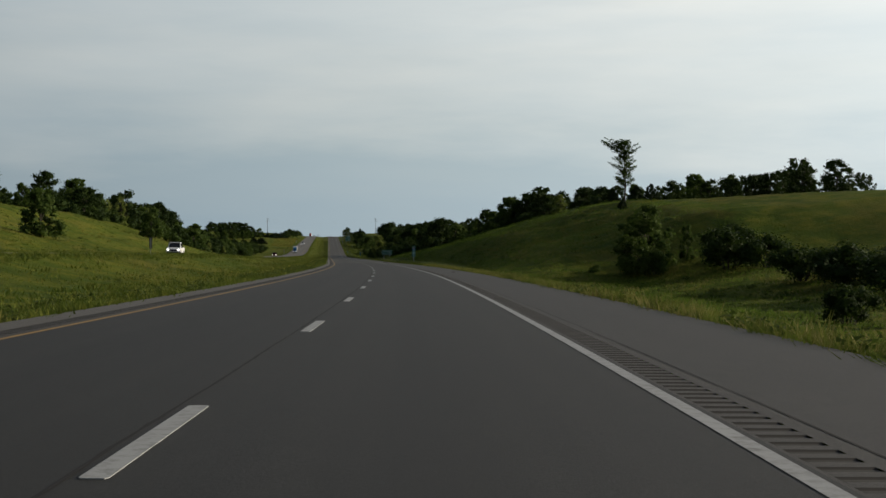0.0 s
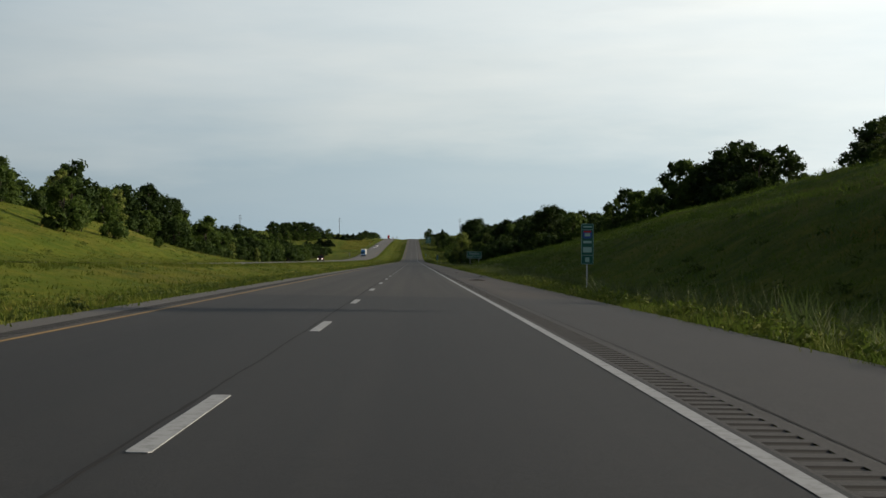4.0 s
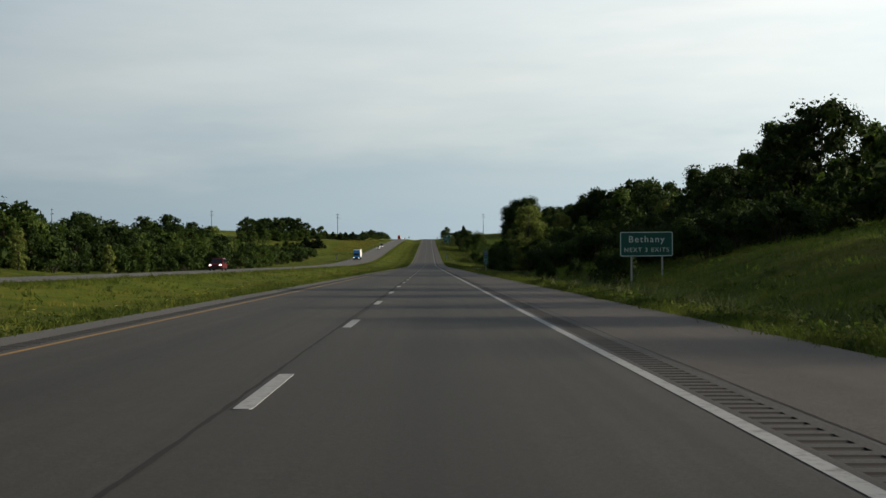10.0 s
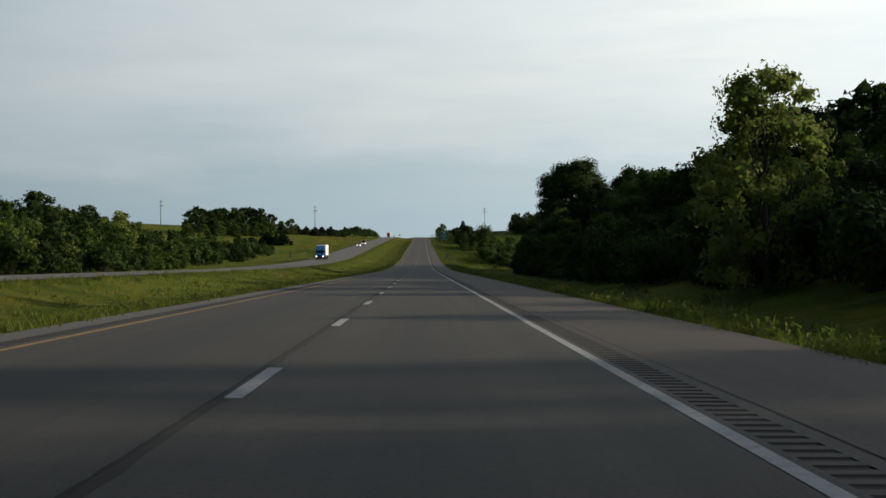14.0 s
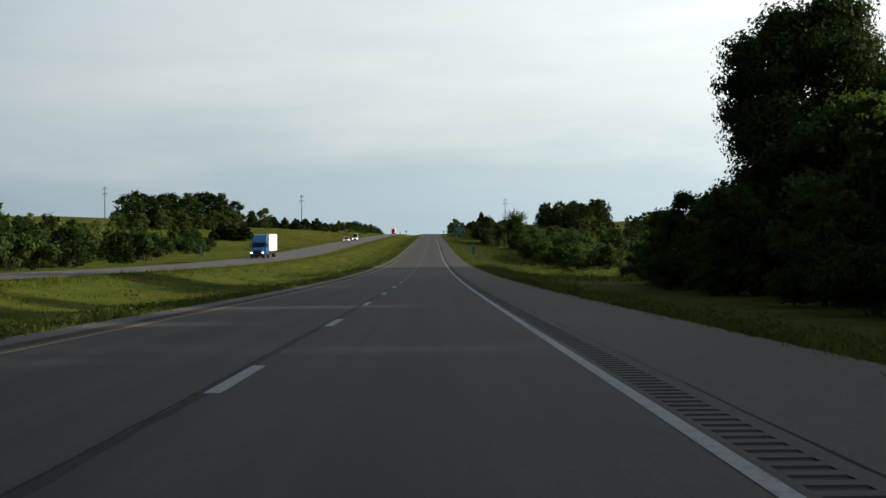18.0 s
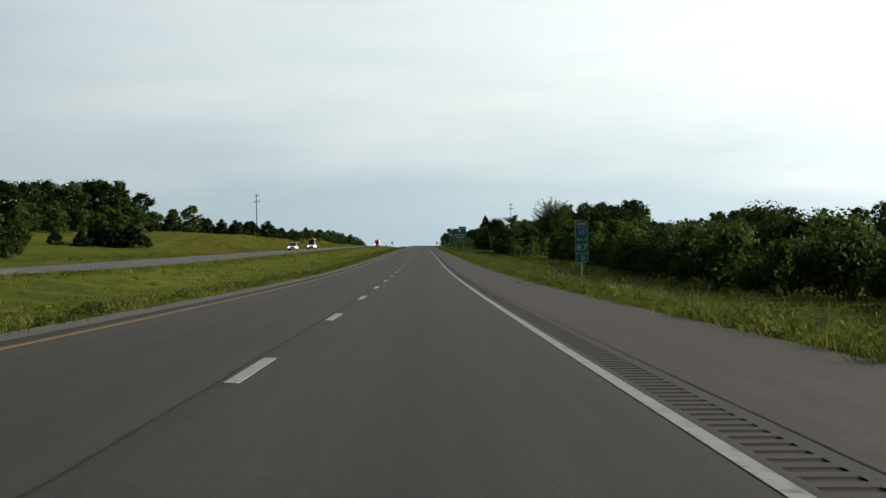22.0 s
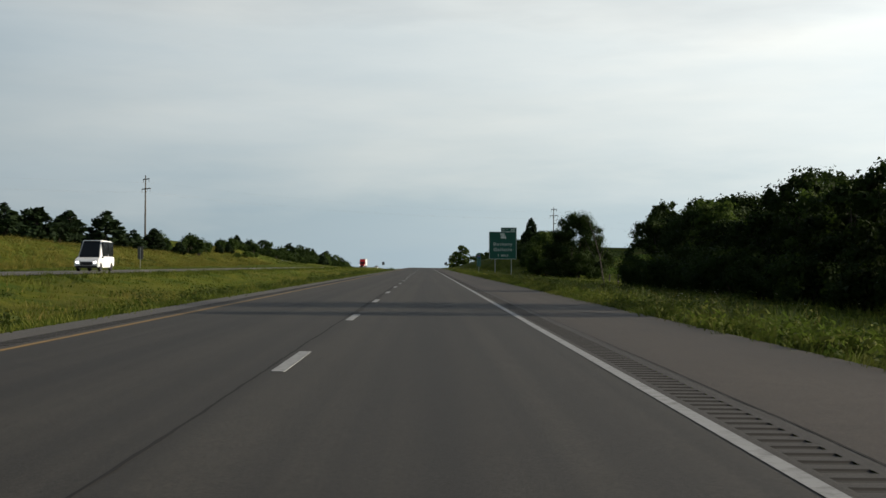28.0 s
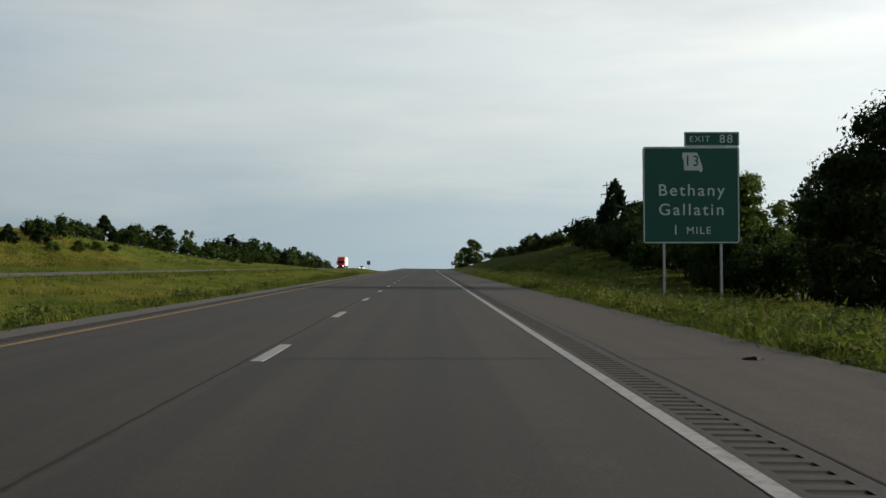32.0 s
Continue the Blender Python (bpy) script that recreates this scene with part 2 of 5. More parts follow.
M["hill_blade"] = leaf("hill_grass_blades", (0.035, 0.061, 0.007), (0.089, 0.117, 0.013), 0.38, 0.0)
M["straw"] = leaf("seeding_grass", (0.10, 0.090, 0.022), (0.18, 0.145, 0.042), 0.3, 0.0)
M["gold"] = leaf("dry_gold_grass", (0.104, 0.090, 0.018), (0.175, 0.142, 0.034), 0.3, 0.0)
M["tall_weed"] = leaf("tall_greyish_weeds", (0.050, 0.064, 0.028), (0.115, 0.122, 0.062), 0.25, 0.0)
M["weed"] = leaf("weed_leaves", (0.022, 0.037, 0.007), (0.066, 0.078, 0.020), 0.2, 0.0)
M["soy"] = leaf("soybean_leaves", (0.045, 0.092, 0.014), (0.08, 0.14, 0.022), 0.2, 0.0)
M["bloom"] = plain("white_bloom", (0.62, 0.62, 0.60), 0.8)
M["yellow_bloom"] = plain("yellow_bloom", (0.55, 0.42, 0.04), 0.8)
M["bark"] = plain("bark", (0.040, 0.034, 0.027), 0.95, vary=0.4, scale=5)
M["dead"] = plain("dead_wood", (0.075, 0.066, 0.058), 0.95, vary=0.3, scale=5)
M["pole"] = plain("weathered_pole_wood", (0.10, 0.085, 0.07), 0.9, vary=0.25, scale=4)
M["wire"] = plain("aluminium_wire", (0.12, 0.12, 0.12), 0.5, 0.6)
M["steel"] = plain("galvanised_steel", (0.34, 0.35, 0.35), 0.5, 0.7, scale=8)
M["sign_back"] = plain("weathered_sign_back", (0.10, 0.10, 0.095), 0.75, 0.1)
M["green"] = plain("green_reflective_sheeting", (0.002, 0.066, 0.048), 0.45, vary=0.12, scale=1.5)
M["sign_white"] = plain("white_reflective_sheeting", (0.46, 0.53, 0.51), 0.45, vary=0.06)
# Sign white darkened for the mile markers, with deep shade in its colour.
M["marker_white"] = plain("shaded_reflective_sheeting", (0.20, 0.33, 0.30), 0.5, vary=0.08)
M["black"] = plain("black_sign_ink", (0.012, 0.012, 0.012), 0.5)
M["shield_blue"] = plain("blue_reflective_sheeting", (0.012, 0.05, 0.22), 0.45)
M["shield_red"] = plain("red_reflective_sheeting", (0.30, 0.02, 0.02), 0.45)
M["rubber"] = plain("tyre_rubber", (0.015, 0.015, 0.015), 0.8)
M["glass"] = plain("tinted_vehicle_glass", (0.012, 0.014, 0.016), 0.08, vary=0.05)
M["chrome"] = plain("chrome", (0.5, 0.5, 0.5), 0.2, 1.0, vary=0.03)
M["trim"] = plain("dark_plastic_trim", (0.02, 0.02, 0.022), 0.6)
M["truck_blue"] = plain("blue_truck_paint", (0.02, 0.10, 0.24), 0.25, vary=0.06)
M["truck_red"] = plain("red_truck_paint", (0.32, 0.02, 0.02), 0.25, vary=0.06)
M["trailer"] = plain("white_trailer_panel", (0.72, 0.72, 0.68), 0.45, vary=0.06, scale=1)
M["car_white"] = plain("white_car_paint", (0.74, 0.75, 0.75), 0.25, vary=0.03)
M["car_red"] = plain("dark_red_car_paint", (0.10, 0.012, 0.014), 0.2, vary=0.05)
M["shed"] = plain("weathered_shed_boards", (0.16, 0.15, 0.14), 0.9, vary=0.3, scale=2)
M["shed_roof"] = plain("grey_tin_roof", (0.30, 0.31, 0.32), 0.45, 0.4, vary=0.2, scale=1)


def lamp_glow(n):
    return n.add("ShaderNodeEmission", {"Color": (1.0, 0.96, 0.88, 1), "Strength": 6.0}).outputs[0]


M["headlight"] = material("lit_headlight", lamp_glow)


# ---- the road's line: distance s along it, u metres to its right ----
S0, S1 = -1000, 4600


def heading(s):
    return -(168 - max(s, -300)) / 2276 if s < 168 else 0.0


def grade(s):
    if s > 1949:
        return -0.0005
    return -.013 + .0312 * min(1, max(0, (s - 686) / 240)) - .048 * min(1, max(0, (s - 1493) / 556))


def run_line():
    x = y = z = 0.0
    pts = []
    for s in range(S0, S1 + 1):
        pts.append((x, y, z, heading(s)))
        a = heading(s + .5)
        x, y, z = x - math.sin(a), y + math.cos(a), z + grade(s + .5)
    line = np.array(pts)
    line[:, 0] -= line[-1, 0]
    line[:, 1:3] -= line[-S0, 1:3].copy()
    return line


LINE = run_line()
LS = np.arange(S0, S1 + 1)


def along(s, k):
    return np.interp(s, LS, LINE[:, k])


def place(s, u, h=0.0):
    """World places at s, u and h over the road's crown line."""
    s, u = np.asarray(s, float), np.asarray(u, float)
    p = along(s, 3)
    return np.stack(np.broadcast_arrays(along(s, 0) + u * np.cos(p), along(s, 1) + u * np.sin(p), along(s, 2) + h), -1)


def fall(s):
    """The carriageway's slope across, as metres down for each metre to the right."""
    return np.tan(np.radians(np.interp(s, [0, 73, 217, 326, 508, 640, 950, 1030, 1163], [-.05, -.1, .8, .5, .65, .25, .3, .6, .72])))


def step_up(s):
    """How far the opposite carriageway lies above this one."""
    return np.interp(s, [0, 170, 300, 500, 750, 900, 1080, 1300, 1500, 1800], [1.1, 1.1, .4, .3, .6, .4, .55, .5, .2, .1])


# heights over the road at stations along it, for columns across
RIGHT_S = [-100, 50, 100, 122, 140, 185, 240, 340, 420, 480, 560, 660, 780, 860, 1100, 1200, 1235, 1270, 1350, 1500]
RIGHT_U = [13, 24, 40, 70, 150]
RIGHT_H = np.array([
    [-1.4, -2.2, -1.0, 3.0, 9.0], [-1.4, -2.2, -1.0, 3.6, 9.5], [-1.2, -1.8, .2, 5.8, 11], [-1.1, -1.5, 1.4, 7.0, 11.5], [-.8, 1.6, 6.4, 9.6, 13], [-.6, 5.0, 9.6, 11, 16],
    [-.7, 4.4, 9.4, 12, 16], [-.8, 2.9, 7.6, 12.6, 16], [-.9, 2.3, 5.6, 11, 15], [-1.0, 1.4, 3.8, 8.6, 14], [-1.1, .8, 2.6, 7.0, 12],
    [-1.2, -1.0, .5, 4.0, 9.0], [-1.2, -1.4, -1.0, 0.5, 4.0], [-1.2, -1.6, -1.5, -.4, 3.0], [-.8, -1.0, -1.2, -.5, 2.5], [-.8, -1.2, -1.1, 0.0, 4.2], [-.9, -1.5, -1.2, .4, 4.6],
    [-.4, 0.0, .6, 1.8, 6.0], [.5, 4.2, 5.4, 6.0, 8.0], [.2, 3.2, 4.0, 5.0, 6.0]])
LEFT_S = [-100, 100, 220, 300, 360, 430, 500, 600, 750, 900, 1000, 1060, 1100, 1150, 1200, 1285, 1340, 1450, 1700]
LEFT_U = [37, 48, 65, 110, 200]
LEFT_H = np.array([
    [1.3, 3.4, 8.0, 11, 13], [1.3, 3.8, 9.0, 11, 13], [1.2, 4.0, 10, 12, 14], [1.0, 4.6, 10.5, 12, 14], [.6, 4.4, 9.6, 12, 13],
    [.2, 2.4, 8.0, 10, 11], [-.2, .2, 2.4, 4.0, 6.0], [-.5, -.6, 0.0, 2.0, 4.0], [-.6, -.6, -.3, 1.0, 5.0], [-.2, -.2, .2, 2.0, 8.0],
    [.1, .5, 1.2, 4.0, 10], [.2, .7, 1.7, 5.2, 10.5], [.4, 2.4, 4.2, 6.5, 11], [.9, 4.4, 5.4, 7.5, 11.5], [.9, 3.8, 5.2, 8.0, 12], [1.0, 3.4, 5.4, 8.5, 12.5], [1.5, 5.4, 7.4, 9.0, 13], [.8, 2.4, 4.0, 7.0, 10], [.3, 1.0, 2.0, 4.0, 6.0]])


def table(s, a, stations, columns, heights):
    """Smooth height from a table at s and distance a from the road."""
    s, a = np.broadcast_arrays(np.asarray(s, float), np.asarray(a, float))
    cols = np.stack([np.interp(s, stations, heights[:, k]) for k in range(len(columns))], -1)
    out = cols[..., -1].copy()
    for k in range(len(columns) - 1, 0, -1):
        f = np.clip((a - columns[k - 1]) / (columns[k] - columns[k - 1]), 0, 1)
        f = f * 0.6 + 0.4 * f * f * (3 - 2 * f)
        out = np.where(a < columns[k], cols[..., k - 1] * (1 - f) + cols[..., k] * f, out)
    return out


def lumps(x, y):
    return .5 * np.sin(x * .11 + 1.3 * np.sin(y * .05)) * np.sin(y * .09 + .7) + .3 * np.sin(x * .27 + y * .19)


def tussocks(x, y):
    """Small hummocks, a few metres apart."""
    return np.sin(x * .93 + 1.7 * np.sin(y * .41)) * np.sin(y * 1.07 + 1.3 * np.sin(x * .37)) + .6 * np.sin(x * .47 - y * .58 + 2.0) * np.sin(x * .21 + y * .33)


EDGE_L, EDGE_R = -4.85, 6.95             # the pavement's edges
OPP_L, OPP_R = -31.2, -19.4              # the opposite carriageway's


def ground(s, u):
    """Height of the ground over the road's line."""
    s, u = np.broadcast_arrays(np.asarray(s, float), np.asarray(u, float))
    tilt = -fall(s) * np.clip(u, EDGE_L, EDGE_R)
    up = step_up(s)
    fr = np.clip((u - EDGE_R) / (13 - EDGE_R), 0, 1)
    right = tilt * (1 - fr) - .06 * (1 - fr) + fr * table(s, np.maximum(u, 13), RIGHT_S, RIGHT_U, RIGHT_H)
    right = right + np.clip((u - 14) / 30, 0, 1) * .45 * lumps(s, u) + np.clip((u - 11) / 5, 0, 1) * np.clip((700 - s) / 60, .35, 1) * .15 * tussocks(s, u)
    m = np.clip((EDGE_L - u) / (EDGE_L - OPP_R), 0, 1)
    median = tilt * (1 - m) - .06 + up * m - .85 * np.sin(np.pi * m) ** 1.3 + .05 * np.sin(np.pi * m) * tussocks(s, u)
    a = -u
    fl = np.clip((a + OPP_L) / (37 + OPP_L), 0, 1)
    left = (up - .08) * (1 - fl) + fl * table(s, np.maximum(a, 37), LEFT_S, LEFT_U, LEFT_H)
    left = left + np.clip((a - 38) / 30, 0, 1) * .45 * lumps(s, u) + np.clip((a - 36) / 6, 0, 1) * .12 * tussocks(s, u)
    h = np.where(u > EDGE_R, right, np.where(u > EDGE_L, tilt - .3, np.where(u > OPP_R, median, np.where(u > OPP_L, up - .3, left))))
    return h


def mesh(name, verts, faces, mats, index=None, smooth=False):
    me = bpy.data.meshes.new(name)
    me.from_pydata([tuple(map(float, v)) for v in verts], [], [tuple(map(int, q)) for q in faces])
    for m in (mats if isinstance(mats, (list, tuple)) else [mats]):
        me.materials.append(m)
    if index is not None:
        me.polygons.foreach_set("material_index", np.asarray(index, np.int32))
    if smooth:
        me.polygons.foreach_set("use_smooth", np.ones(len(me.polygons), bool))
    me.update()
    return me


def soup(name, tris, mat):
    """One mesh out of loose triangles (n, 3, 3)."""
    n = len(tris)
    me = bpy.data.meshes.new(name)
    me.vertices.add(n * 3)
    me.vertices.foreach_set("co", np.asarray(tris, np.float32).ravel())
    me.loops.add(n * 3)
    me.loops.foreach_set("vertex_index", np.arange(n * 3, dtype=np.int32))
    me.polygons.add(n)
    me.polygons.foreach_set("loop_start", np.arange(0, n * 3, 3, dtype=np.int32))
    me.polygons.foreach_set("loop_total", np.full(n, 3, np.int32))
    me.materials.append(mat)
    me.update(calc_edges=True)
    return me


def grid_mesh(name, ss, us, mat, lift=0.0, heights=None, smooth=True):
    """A sheet over stations ss and columns us, with a map of (u, s)."""
    s, u = np.meshgrid(np.asarray(ss, float), np.asarray(us, float), indexing="ij")
    h = (heights(s, u) if heights else -fall(s) * u) + lift
    v = place(s, u, h).reshape(-1, 3)
    n, k = s.shape
    i = np.arange((n - 1) * (k - 1))
    r, c = i // (k - 1), i % (k - 1)
    a = r * k + c
    f = np.stack([a, a + 1, a + k + 1, a + k], 1)
    me = mesh(name, v, f, mat, smooth=smooth)
    uv = me.uv_layers.new(name="road")
    li = np.empty(len(me.loops), np.int32)
    me.loops.foreach_get("vertex_index", li)
    uv.data.foreach_set("uv", np.stack([u.ravel()[li], s.ravel()[li]], 1).astype(np.float32).ravel())
    return me


def part(name, data, parent, label="", m=None):
    """One mesh object under a thing or a part. data: a mesh, or a bmesh with its material in a pair."""
    if isinstance(data, tuple):
        bm, mat = data
        me = bpy.data.meshes.new(name)
        bm.to_mesh(me)
        bm.free()
        me.materials.append(mat)
        data = me
    ob = new(name, data)
    ob.parent = parent
    if m is not None:
        ob.matrix_basis = m
    if label:
        ob["label"] = label
    return ob


def thing(name, label, category, group="", kind="", m=None):
    ob = tagged(new(name), label, category, group, kind)
    if m is not None:
        ob.matrix_basis = m
    return ob


def box(x, y, z, sx, sy, sz, bevel=0.0, bm=None):
    """A box centred at x, y with its foot at z."""
    own = bmesh.new()
    bmesh.ops.create_cube(own, size=1.0, matrix=Matrix.Translation((x, y, z + sz / 2)) @ Matrix.Diagonal((sx, sy, sz, 1)))
    if bevel:
        bmesh.ops.bevel(own, geom=own.edges[:], offset=bevel, segments=2, affect="EDGES")
    if bm is None:
        return own
    tmp = bpy.data.meshes.new("tmp")
    own.to_mesh(tmp)
    own.free()
    bm.from_mesh(tmp)
    bpy.data.meshes.remove(tmp)
    return bm


def tube(points, radii, sides=6):
    """Vertices and faces of a tapering tube along points."""
    v, f = [], []
    for i, p in enumerate(points):
        p = Vector(p)
        d = (Vector(points[min(i + 1, len(points) - 1)]) - Vector(points[max(i - 1, 0)])).normalized()
        a = d.orthogonal().normalized()
        b = d.cross(a)
        for k in range(sides):
            q = 2 * math.pi * k / sides
            v.append(p + (a * math.cos(q) + b * math.sin(q)) * radii[i])
    for i in range(len(points) - 1):
        for k in range(sides):
            f.append((i * sides + k, i * sides + (k + 1) % sides, (i + 1) * sides + (k + 1) % sides, (i + 1) * sides + k))
    f.append(tuple(range(sides - 1, -1, -1)))
    f.append(tuple((len(points) - 1) * sides + k for k in range(sides)))
    return v, f


def join_tubes(tubes):
    v, f = [], []
    for a, b in tubes:
        o = len(v)
        v += a
        f += [tuple(i + o for i in q) for q in b]
    return v, f


def stand(s, u, turn=0.0, scale=1.0, sink=0.05, tall=None):
    """A pose on the ground, turned by degrees from the road's direction."""
    p = place(s, u, float(ground(s, u)) - sink)
    return Matrix.LocRotScale(Vector(p), Euler((0, 0, float(along(s, 3)) + radians(turn))), Vector((scale, scale, scale * (tall or 1.0))))


# ---- ground and roads ----
us = np.concatenate([[-1500, -900, -500, -300, -200, -150, -120], np.arange(-100, -65, 5), np.arange(-65, -40, 2.5), np.arange(-40, -31, 1.5), [-31.33, -31.25, -31.15, -31.07, -25, -19.53, -19.45, -19.35, -19.27], np.arange(-18, -5, 1.5),
                     [-4.98, -4.9, -4.8, -4.72, 0, 6.82, 6.9, 7.0, 7.08], np.arange(8, 48, 1.5), np.arange(48, 70, 3), np.arange(70, 120, 8), [120, 150, 200, 300, 500, 900, 1500]])
ss = np.concatenate([np.arange(-1000, -100, 60), np.arange(-100, 100, 4), np.arange(100, 660, 2), np.arange(660, 1400, 3), np.arange(1400, 2200, 12), np.arange(2200, 4600, 80)])
tagged(new("ground", grid_mesh("ground", ss, us, M["grass"], heights=ground)), "rolling summer meadow ground with lush uneven grass", "ground", kind="structure")

road_s = np.concatenate([np.arange(-120, 1500, 3), np.arange(1500, 2300, 10)])
road = thing("road", "two-lane grey asphalt carriageway with worn edge lines", "road", kind="structure")
JOINT, LINE_R, LINE_L = 0.0, 3.74, -3.62
part_s = road_s[road_s >= 183], road_s[road_s <= 183]
for run, new_mat, old in zip(part_s, ("lane", "lane_old"), ("", "older ")):
    part("lane", grid_mesh("lane", run, np.linspace(LINE_L - .12, 0, 4), M[new_mat]), road, "passing lane of %sworn asphalt" % (old or "grey "))
    part("lane", grid_mesh("lane", run, np.linspace(0, LINE_R + .12, 4), M[new_mat]), road, "driving lane of %sworn asphalt" % (old or "grey "))
    part("shoulder", grid_mesh("shoulder", run, np.linspace(LINE_R + .66, EDGE_R, 4), M[new_mat.replace("lane", "shoulder")]), road, "wide brownish grey paved shoulder")


def joint_u(s):
    """Where the lane joint runs: it strays a little to the left in places."""
    return np.interp(s, [0, 560, 600, 650, 720, 830, 845, 890, 960, 1115, 1140, 1300], [0, 0, -.09, -.08, 0, 0, -.06, -.08, 0, 0, -.135, -.15])


def ragged(name, u, half, s0, s1, step, seed, mat="tar", lift=.004):
    """A tar-filled joint along the road whose edges wander a little."""
    r = np.random.default_rng(seed)
    s = np.arange(s0, s1 + step, step)
    mid = u + (joint_u(s) if abs(u) < .5 else 0) + np.interp(s, s[::6], r.normal(size=len(s[::6])) * .008)
    lo, hi = mid - half * r.uniform(.45, 1.3, len(s)), mid + half * r.uniform(.45, 1.3, len(s))
    v = np.stack([place(s, lo, lift - fall(s) * lo), place(s, hi, lift - fall(s) * hi)], 1).reshape(-1, 3)
    i = np.arange(len(s) - 1) * 2
    return mesh(name, v, np.stack([i, i + 1, i + 3, i + 2], 1), M[mat])


for s0, s1, half in ((-120, 183, .017), (183, 640, .022), (640, 1300, .018)):
    part("lane_joint", ragged("lane_joint", 0.0, half, s0, s1, .3, int(s1)), road, "black tar-filled joint")
part("lane_joint", ragged("lane_joint", 0.0, .018, 1300, 2300, 5.0, 3), road, "black tar-filled joint")
for s0, s1 in ((278, 330), (385, 700), (1046, 1084)):
    part("tar_smear", ragged("tar_smear", .055, .055, s0, s1, .5, 6, "smear", .002), road, "dark tar smear along the lane joint")
part("shoulder_joint", ragged("shoulder_joint", LINE_R + .645, .011, -120, 1300, .35, 4), road)
part("shoulder", grid_mesh("shoulder", road_s, [LINE_R + .12, LINE_R + .15], M["rumble"]), road)
part("shoulder", grid_mesh("shoulder", road_s, [LINE_R + .48, LINE_R + .66], M["rumble"]), road, "darker strip beside the rumble grooves")
part("shoulder", grid_mesh("shoulder", road_s, [EDGE_L, LINE_L - .57], M["inner"]), road, "narrow pale grey inner shoulder")
part("shoulder", grid_mesh("shoulder", road_s, [LINE_L - .22, LINE_L - .12], M["rumble"]), road)
part("edge_line", grid_mesh("edge_line", road_s, [LINE_R - .066, LINE_R + .066], M["white"], .005), road, "worn white edge line")
part("edge_line", grid_mesh("edge_line", road_s, [LINE_L - .05, LINE_L + .05], M["yellow"], .005), road, "worn yellow edge line")


def rumble(u0, u1):
    """A strip with milled grooves a foot apart."""
    start = np.arange(-20, 1330, .305)
    offs = np.array([0, .15, .175, .275])
    dips = np.array([0, 0, -.010, -.010])
    s = (start[:, None] + offs).ravel()
    h = np.tile(dips, len(start))
    a = place(s, u0, h - fall(s) * u0)
    b = place(s, u1, h - fall(s) * u1)
    v = np.stack([a, b], 1).reshape(-1, 3)
    i = np.arange(len(s) - 1) * 2
    me = mesh("rumble_strip", v, np.stack([i, i + 1, i + 3, i + 2], 1), [M["rumble"], M["groove"]], (np.arange(len(s) - 1) % 4 > 0).astype(int))
    me.uv_layers.new(name="road")
    return me


part("rumble_strip", rumble(LINE_R + .15, LINE_R + .48), road, "milled rumble strip with dark grooves")
part("rumble_strip", rumble(LINE_L - .57, LINE_L - .22), road, "milled rumble strip with dark grooves")
for lo, hi in ((LINE_R + .15, LINE_R + .48), (LINE_L - .57, LINE_L - .22)):
    part("shoulder", grid_mesh("shoulder", np.arange(1329, 2300, 10.), [lo, hi], M["rumble"]), road)
    part("shoulder", grid_mesh("shoulder", np.arange(-120, -19, 10.), [lo, hi], M["rumble"]), road)

dash_mesh = mesh("lane_dash", [(x, y, z) for z in (0, .006) for x, y in ((.070, .03), (.070, 3.03), (.085, 3.05), (.205, 3.05), (.222, 3.02), (.222, .03), (.205, 0), (.085, 0))],
                 [tuple(range(8, 16))[::-1]] + [(i, (i + 1) % 8, 8 + (i + 1) % 8, 8 + i) for i in range(8)], M["white"])
for i in range(-6, 170):
    s = 6.7 + 12.19 * i
    s -= .005 * s if 0 < s < 183 else 0
    j = float(joint_u(s + 1.5))
    p, q = Vector(place(s, j, -float(fall(s)) * j)), Vector(place(s + 3.05, j, -float(fall(s)) * j))
    y = (q - p).normalized()
    x = Vector((math.cos(heading(s)), math.sin(heading(s)), -float(fall(s)))).normalized()
    turn = Matrix((x, y, x.cross(y))).transposed().to_4x4()
    part("lane_dash", dash_mesh, road, m=Matrix.Translation(p + Vector((0, 0, .002))) @ turn)


def crack(s, u0, u1, wide=.02, wander=.25, lengthwise=False, seed=1):
    """Thin, wandering, tar-dark cracks and painted shadow lines, across or along the pavement."""
    r = random.Random(seed)
    n = 22
    v, f, d = [], [], 0.0
    for i in range(n + 1):
        d += r.uniform(-1, 1) * wander * .3
        w = wide * r.uniform(.5, 1.2)
        k = i / n
        if lengthwise:
            a, b = (s + u1 * k, u0 + d - w / 2), (s + u1 * k, u0 + d + w / 2)
        else:
            a, b = (s + d - w / 2, u0 + (u1 - u0) * k), (s + d + w / 2, u0 + (u1 - u0) * k)
        for q in (a, b):
            v.append(tuple(place(q[0], q[1], .0045 - float(fall(q[0])) * q[1])))
    for i in range(n):
        f.append((2 * i, 2 * i + 1, 2 * i + 3, 2 * i + 2))
    part("crack", mesh("crack", v, f, M["tar"]), road)


crack(1097.5, 2.45, 2.8, .010, .10, True, 30)
crack(128, 3.2, 6.0, .02, .2, True, 31)
crack(602, 2.9, 12.0, .008, .18, True, 32)
crack(989, 1.95, 2.12, .035, .02, seed=34)
crack(82, -2.08, -1.72, .07, .02, seed=35)
crack(225, 5.2, 14.0, .02, .25, True, 33)
# The mile marker's cast shadow at s 850, painted as a dark line.
crack(850, .1, 3.6, .024, .05, seed=36)
crack(1164, -2.6, 3.6, .022, .05, seed=37)
# Painted dark line for the shadow of the marker near s 1178.
crack(1181.5, -3.5, 3.6, .026, .06, seed=38)
crack(300, -2.6, -2.15, .05, .02, seed=39)
